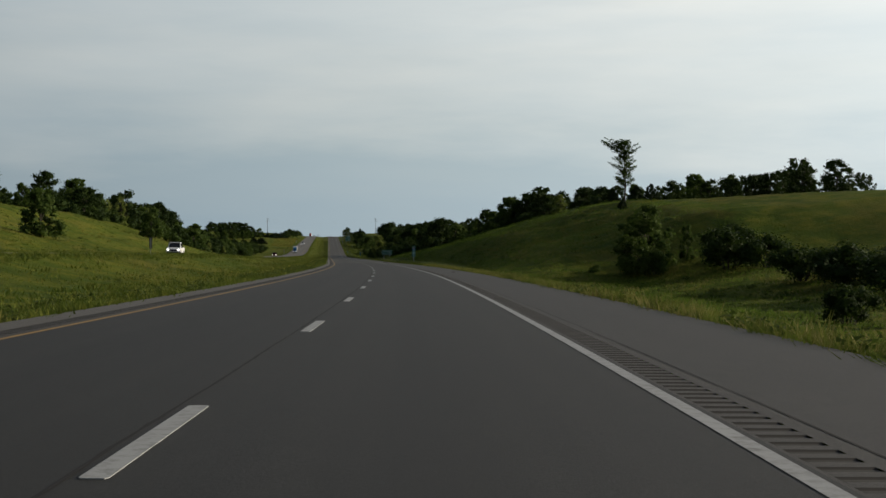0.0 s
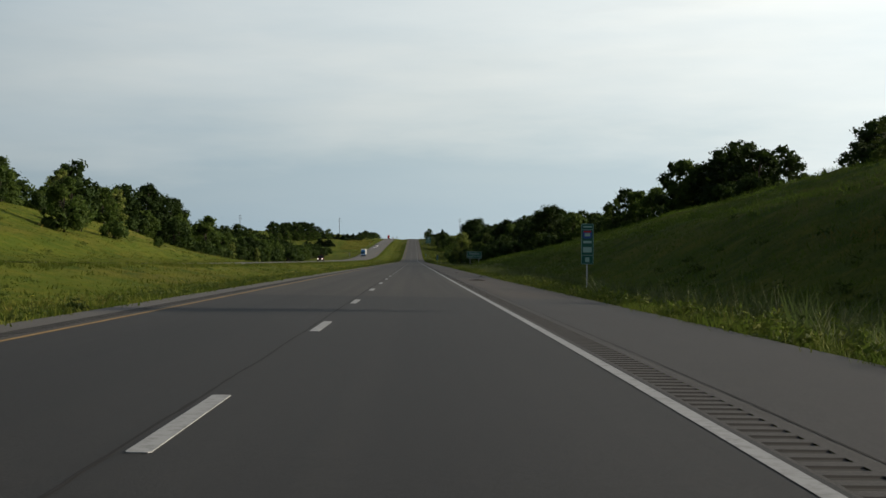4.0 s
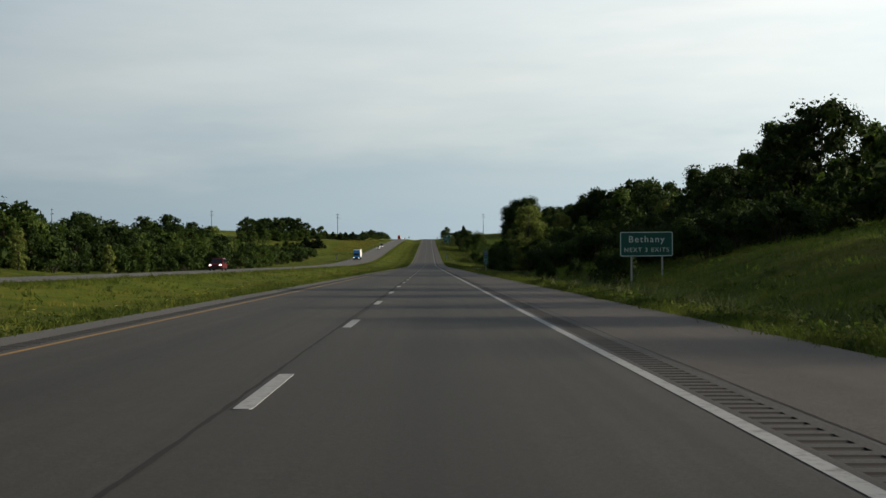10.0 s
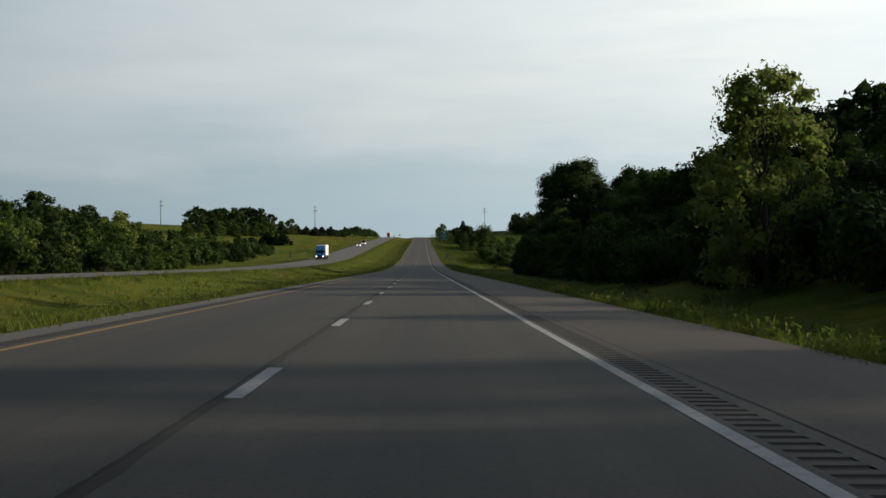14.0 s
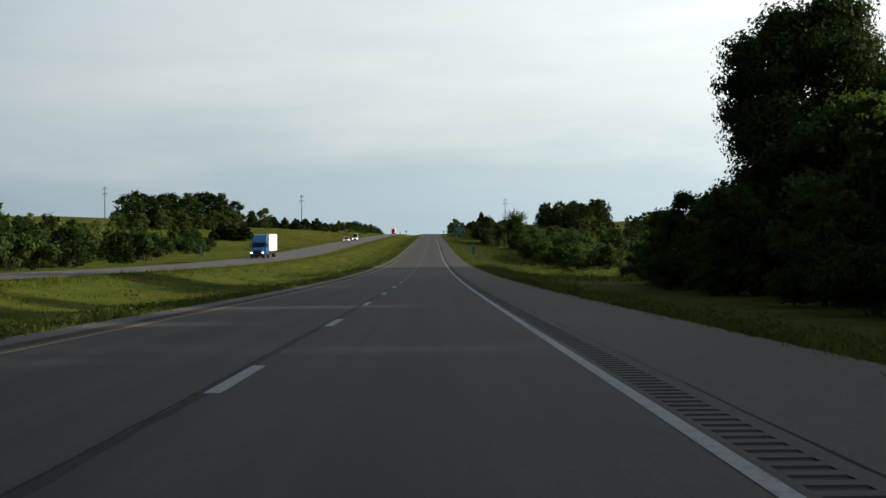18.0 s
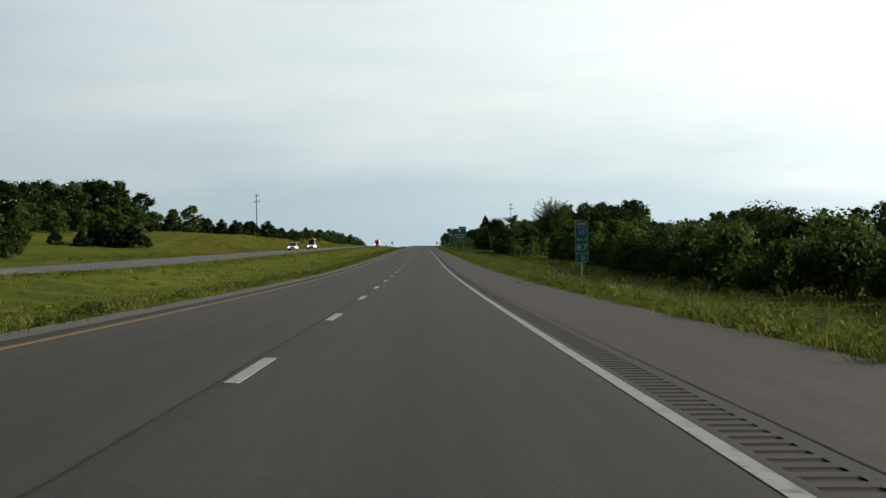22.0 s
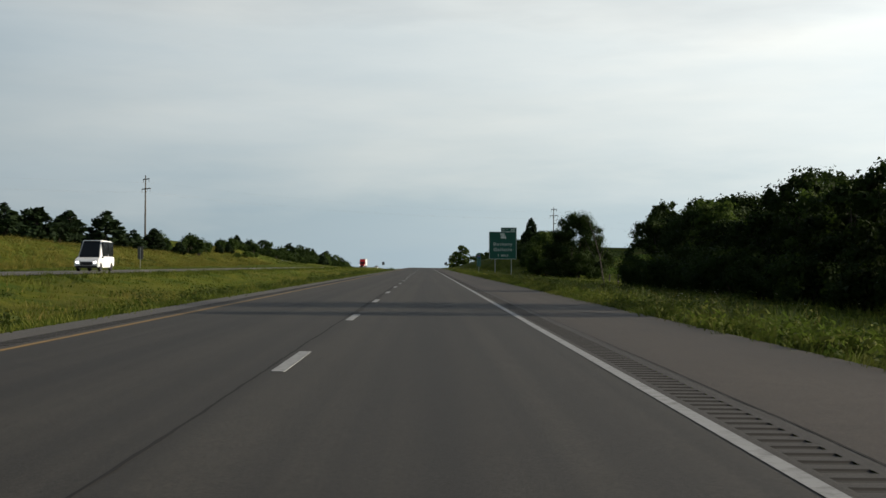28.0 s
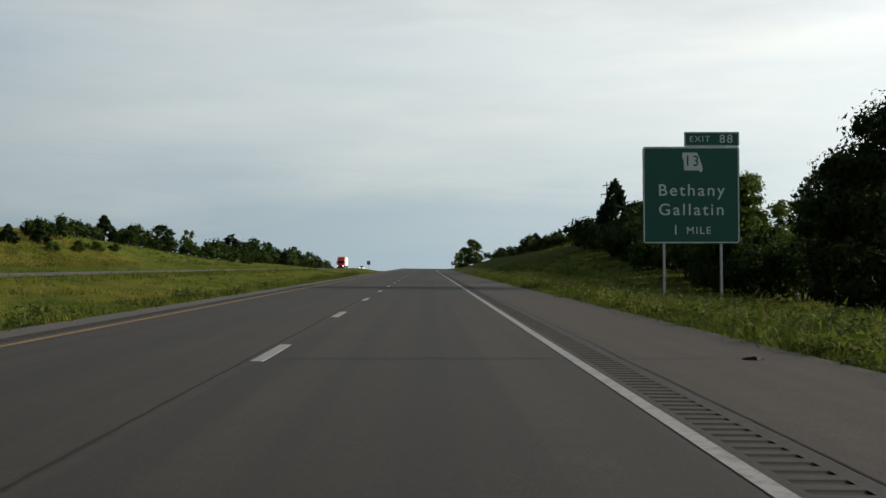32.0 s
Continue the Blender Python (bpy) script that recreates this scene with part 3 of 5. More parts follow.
crack(465, -3.1, -2.7, .05, .02, seed=40)

opposite = thing("road_opposite", "opposite two-lane asphalt carriageway beyond the median", "road", kind="structure")
opp = lambda s, u: step_up(s) + 0 * u
part("lane", grid_mesh("lane", road_s, np.linspace(-29.0, -21.3, 5), M["pale"], heights=opp), opposite)
part("shoulder", grid_mesh("shoulder", road_s, [OPP_L, -29.0], M["inner"], heights=opp), opposite)
part("shoulder", grid_mesh("shoulder", road_s, [-21.3, OPP_R], M["inner"], heights=opp), opposite)
part("edge_line", grid_mesh("edge_line", road_s, [-28.9, -28.75], M["white"], .006, opp), opposite)
part("edge_line", grid_mesh("edge_line", road_s, [-21.55, -21.43], M["yellow"], .006, opp), opposite)
for i in range(0, 150):
    s = 3.0 + 12.19 * i
    part("lane_dash", dash_mesh, opposite, m=Matrix.Translation(Vector(place(s, -25.2, float(step_up(s)) + .004))) @ Matrix.Rotation(heading(s), 4, "Z") @ Matrix.Rotation(math.atan(grade(s)), 4, "X"))


# ---- trees ----
CROWN = {}                               # each make's leaves, for the joined far rows


def leaves(rng, centres, radii, count, size, flat=.8, hollow=.55):
    """Loose leaf clumps round lobe centres, thickest near each lobe's skin."""
    centres, radii = np.asarray(centres, float), np.asarray(radii, float)
    inner = int(count * .28) if hollow < .62 else 0
    pick = rng.choice(len(centres), count, p=radii ** 2 / (radii ** 2).sum())
    d = rng.normal(size=(count, 3))
    d /= np.linalg.norm(d, axis=1)[:, None]
    r = radii[pick] * (hollow + (1 - hollow) * rng.random(count) ** .5) * (1 + .07 * rng.normal(size=count))
    r[:inner] *= .5
    c = centres[pick] + d * r[:, None] * np.array([1, 1, flat])
    n = d + rng.normal(size=(count, 3)) * .38
    n /= np.linalg.norm(n, axis=1)[:, None]
    a = np.cross(n, rng.normal(size=(count, 3)))
    a /= np.linalg.norm(a, axis=1)[:, None] + 1e-9
    b = np.cross(n, a)
    k = (size * (.78 if inner else 1.0) * rng.uniform(.6, 1.4, count))[:, None]
    k[:inner] *= 2.1
    return np.stack([c + a * k * .62, c - a * k * .35 + b * k * .55, c - a * k * .3 - b * k * .5], 1)


def broad_tree(seed, tall, wide, foot, count, size, mat, lobes=22, airy=0.0, stems=1, lean=0.0, skirt=0):
    """A tree of height tall: bent tapering trunk, limbs to every lobe, a crown of leaf clumps."""
    rng = np.random.default_rng(seed)
    ends, radii = [], []
    for i in range(lobes):
        h = foot + (tall - foot) * (.03 + .90 * ((i + rng.random()) / lobes))
        f = (h - foot) / (tall - foot)
        reach = wide * (math.sin(math.pi * min(1, .26 + .74 * f)) ** .6) * rng.uniform(.35, .95)
        q = rng.uniform(0, 2 * math.pi)
        ends.append((reach * math.cos(q) + lean * h / tall, reach * math.sin(q), h))
        radii.append(max(.3, wide * rng.uniform(.17, .35) * (1 - airy * .5)))
    for i in range(skirt):
        q, k = rng.uniform(0, 2 * math.pi), rng.uniform(.45, .8)
        ends.append((wide * k * math.cos(q), wide * k * math.sin(q), tall * rng.uniform(.07, .24)))
        radii.append(wide * rng.uniform(.2, .32))
    tubes = []
    for j in range(stems):
        o = rng.normal(size=2) * (.35 if stems > 1 else 0)
        top = Vector((rng.normal() * wide * .1 + o[0] * 3 + lean, rng.normal() * wide * .1 + o[1] * 3, tall * .82))
        mid = top * .45 + Vector((rng.normal() * .25, rng.normal() * .25, 0))
        r0 = max(.06, tall * .017) / stems ** .4
        tubes.append(tube([(o[0], o[1], -.3), (o[0] * 1.2, o[1] * 1.2, tall * .08), mid, top], [r0 * 1.5, r0, r0 * .7, r0 * .15], 7))
        for i, e in enumerate(ends):
            if i % stems != j or i % max(2, len(ends) // 20):
                continue
            f = min(.95, max(.12, (e[2] - tall * .12) / tall * .8))
            base = (mid * (f / .45)) if f < .45 else mid.lerp(top, (f - .45) / .55)
            e = Vector(e)
            bend = base.lerp(e, .55) + Vector((0, 0, .06 * tall))
            tubes.append(tube([base, bend, e + (e - bend) * .35], [r0 * .34, r0 * .19, r0 * .04], 4))
    root = new("tree")
    part("trunk", mesh("trunk", *join_tubes(tubes), M["bark"], smooth=True), root)
    CROWN[root.name] = leaves(rng, ends, radii, count, size, .8, .28 + .4 * airy)
    part("crown", soup("crown", CROWN[root.name], mat), root)
    return root


def cedar_tree(seed, tall, wide, count, size):
    """An eastern red cedar: a ragged cone of dense sprays."""
    rng = np.random.default_rng(seed)
    ends, radii, tubes = [], [], []
    tubes.append(tube([(0, 0, -.3), (.04, .02, tall * .5), (0, 0, tall * .97)], [.16, .09, .02], 6))
    for i in range(46):
        f = (i + rng.random()) / 46
        h = .25 + (tall - .45) * f
        reach = wide * (1 - f) ** .75 * rng.uniform(.55, 1.0)
        q = i * 2.4 + rng.uniform(-.4, .4)
        e = (reach * math.cos(q), reach * math.sin(q), h + reach * .25)
        ends.append(e)
        radii.append(max(.16, wide * .3 * (1 - .72 * f) * rng.uniform(.7, 1.2)))
        tubes.append(tube([(0, 0, h * .9), (e[0] * .6, e[1] * .6, h), e], [.035, .025, .01], 4))
    root = new("tree")
    part("trunk", mesh("trunk", *join_tubes(tubes), M["bark"]), root)
    CROWN[root.name] = leaves(rng, ends, radii, count, size, 1.25, .3)
    part("crown", soup("crown", CROWN[root.name], M["cedar"]), root)
    return root


def bush(seed, tall, wide, count, size, mat):
    """A shrub: many thin stems and leaves down to the ground."""
    rng = np.random.default_rng(seed)
    ends, radii, tubes = [], [], []
    for i in range(12):
        q, k = rng.uniform(0, 6.28), rng.random() ** .6
        e = (wide * .7 * k * math.cos(q), wide * .7 * k * math.sin(q), tall * rng.uniform(.28, .8) * (1.1 - .4 * k))
        ends.append(e)
        radii.append(wide * rng.uniform(.28, .45))
        tubes.append(tube([(e[0] * .15, e[1] * .15, -.2), (e[0] * .5, e[1] * .5, e[2] * .6), e], [.05, .035, .01], 4))
    root = new("bush")
    part("stem", mesh("stem", *join_tubes(tubes), M["bark"]), root)
    t = leaves(rng, ends, radii, count, size, .95, .4)
    t[..., 2] = np.maximum(t[..., 2], -.1)
    CROWN[root.name] = t
    part("crown", soup("crown", t, mat), root)
    return root


def bare_tree(seed, tall):
    """A dead sapling: a leaning stem and bare forked twigs."""
    rng = random.Random(seed)
    tubes = [tube([(0, 0, -.2), (-.5, 0, tall * .4), (-1.9, .1, tall)], [.085, .06, .012], 6)]
    for i in range(16):
        f = .25 + .7 * i / 16
        b = Vector((-.5 * f / .4 if f < .4 else -.5 - 1.4 * (f - .4) / .6, 0, tall * f))
        q = rng.uniform(0, 6.28)
        l = tall * (1.05 - f) * rng.uniform(.25, .5)
        m = b + Vector((math.cos(q) * l * .4, math.sin(q) * l * .4, l * .5))
        e = b + Vector((math.cos(q) * l * .7 + rng.uniform(-.2, .2), math.sin(q) * l * .7, l * 1.2))
        tubes.append(tube([b, m, e], [.035, .022, .006], 4))
        tubes.append(tube([m, m.lerp(e, .6) + Vector((rng.uniform(-.4, .4), rng.uniform(-.4, .4), .1))], [.016, .005], 4))
    root = new("tree")
    part("trunk", mesh("trunk", *join_tubes(tubes), M["dead"]), root)
    return root


def spray_tree(seed, spine, heads, twigs, per, size, mat, rise, girth=1.0, fluff=1.0):
    """An open tree: a bent trunk along spine, thin boughs out to flattened heads of foliage, leaves in sprays along each bough."""
    rng = np.random.default_rng(seed)
    pts = [Vector(p) for p in spine]
    tubes = [tube(pts, [girth * (.15 - .11 * i / (len(pts) - 1)) for i in range(len(pts))], 7)]
    zs = [p.z for p in pts]
    tris = []
    share = np.array([h[2] for h in heads])
    for i in range(twigs):
        c, r, _ = heads[rng.choice(len(heads), p=share / share.sum())]
        d = rng.normal(size=3)
        d /= np.linalg.norm(d)
        e = Vector(np.array(c) + d * np.array(r) * rng.uniform(.6 / fluff, 1.05))
        far = math.hypot(e.x - pts[-1].x, e.y)
        z = min(zs[-1], max(zs[-1] * .22, e.z - rise * far - .3))
        k = max(j for j in range(len(zs) - 1) if zs[j] <= z)
        b = pts[k].lerp(pts[k + 1], (z - zs[k]) / (zs[k + 1] - zs[k]))
        m = b.lerp(e, .5) + Vector((rng.normal() * .15, rng.normal() * .15, .1 * (e - b).length))
        tubes.append(tube([b, m, e], [.035 * girth, .022 * girth, .006], 4))
        f = rng.uniform(.35, 1.06, per)[:, None]
        p = np.where(f < .5, np.array(b) + (np.array(m) - np.array(b)) * f * 2, np.array(m) + (np.array(e) - np.array(m)) * (f - .5) * 2)
        p = p + rng.normal(size=(per, 3)) * np.array([.30, .30, .15]) * (1.25 * fluff - f)
        n = rng.normal(size=(per, 3)) * .6 + np.array([0, 0, 1.0])
        n /= np.linalg.norm(n, axis=1)[:, None]
        a = np.cross(n, rng.normal(size=(per, 3)))
        a /= np.linalg.norm(a, axis=1)[:, None] + 1e-9
        o = np.cross(n, a)
        q = (size * rng.uniform(.6, 1.4, per))[:, None]
        tris.append(np.stack([p + a * q * .7, p - a * q * .4 + o * q * .45, p - a * q * .35 - o * q * .45], 1))
    root = new("tree")
    part("trunk", mesh("trunk", *join_tubes(tubes), M["bark"], smooth=True), root)
    part("crown", soup("crown", np.concatenate(tris), mat), root)
    return root


# one tree of each make; unit heights given in metres
KINDS = {
    "great": [broad_tree(101 + i, 21.0, 7.6, 1.2, 15000, .46, M["oak"], 84, .06) for i in range(3)],
    "oak": [broad_tree(11 + i, 12.0, 5.2, .5, 8200, .36, M["oak"], 72, 0.0, 1, 0.0, 16) for i in range(4)],
    "ash": [broad_tree(31 + i, 11.0, 4.2, .4, 10000, .33, M["ash"], 72, .1, 1, 0.0, 16) for i in range(3)],
    "tall": [broad_tree(51 + i, 13.0, 3.2, .8, 6200, .32, M["cottonwood"], 70, .2, 1, 0.0, 12) for i in range(2)],
    "shrub": [bush(71 + i, 4.0, 2.9, 3200, .235, M["shrub"]) for i in range(3)],
    "olive": [bush(81 + i, 3.0, 2.2, 2300, .21, M["ash"]) for i in range(2)],
    "cedar": [cedar_tree(91 + i, 5.0, 1.75, 3200, .26) for i in range(3)],
}
SIZE = {"great": 21.0, "oak": 12.0, "ash": 11.0, "tall": 13.0, "shrub": 4.0, "olive": 3.0, "cedar": 5.0}
LEAF = {"great": "oak", "oak": "oak", "ash": "ash", "tall": "cottonwood", "shrub": "shrub", "olive": "ash", "cedar": "cedar"}
SAY = {
    "great": ("tall dark oak with a wide clumped crown", "tree"),
    "oak": ("dark green broad oak with a dense clumped crown", "tree"),
    "ash": ("mid-green ash tree in a roadside wood", "tree"),
    "tall": ("pale yellowish green cottonwood with airy leaves", "tree"),
    "shrub": ("dense dark green shrub growing to the ground", "bush"),
    "olive": ("low rounded green shrub in rough grass", "bush"),
    "cedar": ("dark green pointed red cedar on a grassy bank", "tree"),
}
for kind_name, protos in KINDS.items():
    for ob in protos:
        tagged(ob, *SAY[kind_name])
pick_tree = random.Random(7)
AFAR = {}                                # lighter twins for trees that stand well away from the road
for kind_name, protos in KINDS.items():
    AFAR[kind_name] = []
    for ob in protos:
        t = CROWN[ob.name][::4]
        c = t.mean(1, keepdims=True)
        twin = copy_thing(ob, Matrix())
        for child in twin.children:
            if child.name.startswith("crown"):
                child.data = soup("crown", c + (t - c) * 1.85, M[LEAF[kind_name]])
        AFAR[kind_name].append(twin)


def plant(kind_name, s, u, tall, group="", widen=1.0, label="", sink=.15):
    """Set one tree of that make at s, u, with its top tall metres over its foot."""
    if tall > 14 and kind_name in ("oak", "ash"):
        kind_name = "great"
    protos = (AFAR if abs(u) > 43 or s > 1330 else KINDS)[kind_name]
    src = pick_tree.choice(protos)
    k = tall / SIZE[kind_name]
    p = place(s, u, float(ground(s, u)) - sink)
    m = Matrix.LocRotScale(Vector(p), Euler((0, 0, pick_tree.uniform(0, 6.28))), Vector((k * widen, k * widen, k)))
    ob = copy_thing(src, m)
    if group:
        ob["group"] = group
    if label:
        ob["label"] = label
    return ob


def top(s, tops):
    return float(np.interp(s, [a for a, b in tops], [b for a, b in tops]))


def wood(rng, s0, s1, step, rows, tops, mix, group, jitter=3.0, low=.72, front=1, broad=1.0):
    """Rows of trees; tops give the tree tops' height over the road along s, the front rows somewhat lower.
    The rows behind the front ones are joined into one mass of far foliage."""
    behind = {}
    for k, u in enumerate(rows):
        s = s0 + rng.uniform(0, step)
        while s < s1:
            uu = u + rng.uniform(-jitter, jitter)
            want = top(s, tops) * rng.uniform(.78, 1.06) * (1 + .13 * math.sin(s / 9.0 + u)) * (low + (1 - low) * (k / max(1, len(rows) - 1)))
            tall = want - float(ground(s, uu))
            if tall > 1.4:
                name = rng.choice(mix)
                if tall < 5.0 and name in ("oak", "ash", "tall"):
                    name = "shrub"
                if tall > 7 and name in ("shrub", "olive"):
                    tall = rng.uniform(3.5, 6)
                if tall > 9 and name == "cedar":
                    tall = 8
                widen = broad * rng.uniform(.9, 1.2) * (1.35 if name == "cedar" else 1.0)
                if k < front:
                    plant(name, s, uu, tall, group, widen)
                else:
                    if tall > 14 and name in ("oak", "ash"):
                        name = "great"
                    src = rng.choice(KINDS[name])
                    t = CROWN[src.name][::7]
                    f = tall / SIZE[name]
                    c = t.mean(1, keepdims=True)
                    t = (c + (t - c) * 1.85) * np.array([f * widen, f * widen, f])
                    q = rng.uniform(0, 6.28)
                    x, y = t[..., 0] * math.cos(q) - t[..., 1] * math.sin(q), t[..., 0] * math.sin(q) + t[..., 1] * math.cos(q)
                    behind.setdefault(name, []).append(np.stack([x, y, t[..., 2]], -1) + place(s, uu, float(ground(s, uu)) - .15))
            s += step * rng.uniform(.65, 1.35)
    for name, lots in behind.items():
        stuff("woodland", np.concatenate(lots), M[LEAF[name]], "mass of dark green tree crowns behind the wood's edge", "woodland")


def stuff(name, tris, mat, label, category):
    return tagged(new(name, soup(name, tris, mat)), label, category, kind="stuff")


rng = random.Random(5)
OAKS = ["oak", "oak", "oak", "ash", "ash"]
MIXED = ["oak", "ash", "ash", "tall", "shrub"]

# left of the road, from the first hill to the crest
wood(rng, 120, 440, 10, [-68, -78, -90], [(120, 17), (220, 19), (300, 18.5), (360, 19), (440, 20)], OAKS + ["tall"], "trees on the left hill", low=.95)
wood(rng, 432, 735, 9.5, [-60, -68, -77, -88], [(432, 19), (480, 21), (520, 18.5), (560, 14.5), (630, 13.5), (690, 13.5), (735, 15.5)], OAKS, "left wood", low=.62)
wood(rng, 470, 735, 12.0, [-53, -58], [(470, 6), (540, 8), (640, 6), (700, 9), (735, 6)], ["shrub", "ash", "ash", "tall", "oak"], "left wood", low=.8)
wood(rng, 735, 1010, 9.5, [-72, -82, -94], [(735, 14), (800, 17), (850, 17), (890, 14), (960, 12), (1010, 6)], MIXED, "left wood", 3.0, .6, 0)
wood(rng, 740, 985, 10, [-54, -62], [(740, 5.5), (800, 8), (880, 7.5), (985, 4.5)], ["shrub", "ash", "oak", "oak"], "left wood", low=.8)
for s, u, h, k in ((1136, -85, 13.9, 2.0), (1142, -74.5, 10.8, 1.9), (1131, -79, 13.9, 1.7), (1139, -79.5, 12.4, 1.6), (1121, -88, 12.4, 2.0), (1143, -91, 13.9, 1.9), (1112, -97, 12.2, 2.0), (1128, -96, 13, 1.9), (1102, -105, 12, 2.0), (1120, -106, 13, 1.9), (1140, -100, 13, 1.9)):
    plant("oak", s, u, h, "grove on the left rise", k * .62)
for s, u, h in ((1122, -76, 6.4), (1126, -80, 7.5), (1117, -83, 6.0), (1112, -78, 5.4), (1105, -86, 6.2), (1098, -93, 6.4), (1108, -94, 7.2), (1132, -74, 7.4), (1137, -76, 7.0), (1114, -90, 7.6), (1091, -99, 6.2), (1084, -105, 6.4)):
    plant("ash", s, u, h, "grove on the left rise", 1.35)
for s, u, h in ((1066, -59, 5.6), (1064, -62.5, 5.2), (1067, -65, 4.6), (1061, -68.5, 3.6), (1070, -67, 5.8), (1074, -61, 5.2), (1058, -73, 3.2)):
    plant("cedar", s, u, h, "cedars on the left bank", 1.7)
for s, u, h in ((1183, -68.5, 9.2), (1180, -73, 7.6), (1176, -77, 6.2)):
    plant("ash", s, u, h, "shrubs on the left bank", 1.1)
for s, u, h in ((1170, -72, 5.6), (1166, -77, 5.8), (1172, -80, 5.6), (1168, -82.5, 5.0), (1194, -66.5, 5.4), (1198, -61.5, 5.4), (1206, -67, 5.4), (1202, -58, 4.4)):
    plant("cedar", s, u, h, "cedars on the left bank", 1.6)
for s, u, h in ((470, -66, 15.5), (483, -69, 17), (497, -66, 16), (441, -72, 9), (452, -69, 13), (511, -68, 14)):
    plant("oak", s, u, h, "left wood", 1.0)
for s, u, h in ((1012, -66, 5.0), (1020, -72, 5.6), (1028, -84, 4.5), (1041, -88, 5), (990, -60, 2.4)):
    plant("shrub", s, u, h, "shrubs on the left bank")
for s, u, h in ((1222, -50, 6.2), (1217, -54.5, 5.6), (1231, -47.5, 3.6), (1235, -50, 3.2), (1252, -48.6, 4.4), (1247, -51, 3.0), (1260, -45.6, 2.6), (1196, -53, 5.4), (1201, -56, 5.0), (1191, -56, 5.4), (1207, -53, 4.4)):
    plant("cedar", s, u, h, "cedars on the left bank", 1.75)
for s, u, h in ((1312, -42, 1.5), (1321, -41.5, 1.7), (1331, -42, 1.5), (1340, -41.5, 1.3)):
    plant("olive", s, u, h, "shrubs on the left bank", 1.5)
wood(rng, 1264, 1420, 8.0, [-47, -51], [(1264, 7.2), (1311, 7.6), (1370, 8.6), (1420, 8.2)], ["cedar", "shrub", "oak"], "cedars on the left bank", 2.5, .95, 2)
wood(rng, 1420, 1760, 11, [-44, -52], [(1420, 7.8), (1544, 9.2), (1650, 8.5), (1760, 6)], ["ash", "shrub", "cedar", "oak"], "trees near the left crest", 2.5, .8, 0)
plant("ash", 186, -45.5, 7.4, "", 1.2, "dark roadside tree standing alone on the grassy bank")
plant("ash", 333, -50, 8.5, "", 1.0, "dark tree with a bare trunk on the grassy bank")
plant("olive", 352, -47, 4.0)
plant("olive", 378, -45, 2.2)
plant("olive", 345, -51, 5.0)

# right of the road
wood(rng, 214, 300, 10, [50, 58, 68], [(120, 13), (190, 13.5), (250, 13.5), (300, 15)], OAKS + ["cedar"], "trees on the right hill", low=.9)
for s, u, h in ((184, 43, 2.6), (201, 45, 3.0), (212, 44, 2.4), (226, 47, 3.4)):
    plant("cedar", s, u, h, "cedars on the right hill", 1.5)
for s, u, h in ((200, 72, 4.8), (206, 69, 4.5), (211, 73, 5.0), (217, 70, 4.6), (223, 73, 4.9), (229, 70, 4.4), (236, 72, 4.8), (243, 70, 4.7), (194, 70, 4.8), (188, 73, 5.2)):
    plant("oak", s, u, h, "trees on the right hill", 1.2)
plant("oak", 234, 49, 5.0, "trees on the right hill", 1.2)
plant("oak", 244, 49, 5.2, "trees on the right hill", 1.1)
plant("oak", 255, 51, 5.6, "trees on the right hill", 1.1)
plant("oak", 274, 52, 6.4, "trees on the right hill", 1.2)
plant("oak", 284, 53, 7.4, "trees on the right hill", 1.1)
plant("oak", 292, 55, 7.4, "trees on the right hill", 1.1)
plant("tall", 250, 41.5, 4.4, "trees on the right hill", 1.6)
plant("shrub", 300, 43, 3.6, "trees on the right hill")
wood(rng, 322, 470, 9, [49, 57, 66], [(300, 16), (345, 18.4), (386, 18), (430, 15.8), (470, 14.5)], OAKS, "right wood", low=.97)
wood(rng, 330, 468, 6.0, [53, 61], [(330, 14), (400, 12.5), (468, 10)], ["oak", "shrub"], "right wood", 2.0, .95, 0)
wood(rng, 446, 484, 6.0, [21, 26.5, 33], [(446, 7.6), (484, 8.2)], ["ash", "oak", "shrub", "oak"], "right wood", 1.0, .62, 2)
wood(rng, 484, 532, 6.0, [27, 33], [(484, 7.8), (532, 8.4)], ["ash", "oak", "shrub", "oak"], "right wood", 1.0, .75, 2)
wood(rng, 530, 650, 6.0, [19.8, 24.5, 30.5], [(530, 8.4), (600, 8.6), (650, 9.5)], ["ash", "oak", "shrub", "oak"], "right wood", 1.0, .58, 2)
wood(rng, 470, 520, 8, [36.5, 44, 53], [(470, 14.4), (520, 14.6)], OAKS, "right wood", 2.0, .95, 2)
wood(rng, 520, 640, 9, [38, 46, 56, 66], [(520, 15.5), (534, 16), (585, 17.5), (610, 19), (640, 20.5)], OAKS, "right wood", low=.72, front=2)
wood(rng, 628, 742, 10, [29, 36, 45, 54], [(628, 19), (700, 18.5), (727, 17.5), (742, 20)], ["oak", "oak", "ash"], "right wood", 2.2, .7, 2)
wood(rng, 500, 758, 8.0, [27, 32], [(500, 3.5), (600, 4.5), (765, 6.5)], ["shrub", "shrub", "ash", "olive"], "right wood", 2.0, .8)
for s, u, h in ((676, 21.5, 8.5), (690, 22, 7), (715, 21, 6.5), (735, 21.5, 7.5), (752, 22, 8.0), (763, 22.3, 7.0), (758, 25, 8.0), (768, 23.5, 4.5), (660, 22, 4.5), (705, 20, 3.6)):
    plant("ash" if h > 6 else "shrub", s, u, h, "right wood", 1.15)
# Unseen oaks, added behind the great oak to shade the road below.
wood(rng, 766, 784, 6, [48, 55, 63], [(766, 20), (784, 20)], ["oak"], "right wood", 1.5, .95)
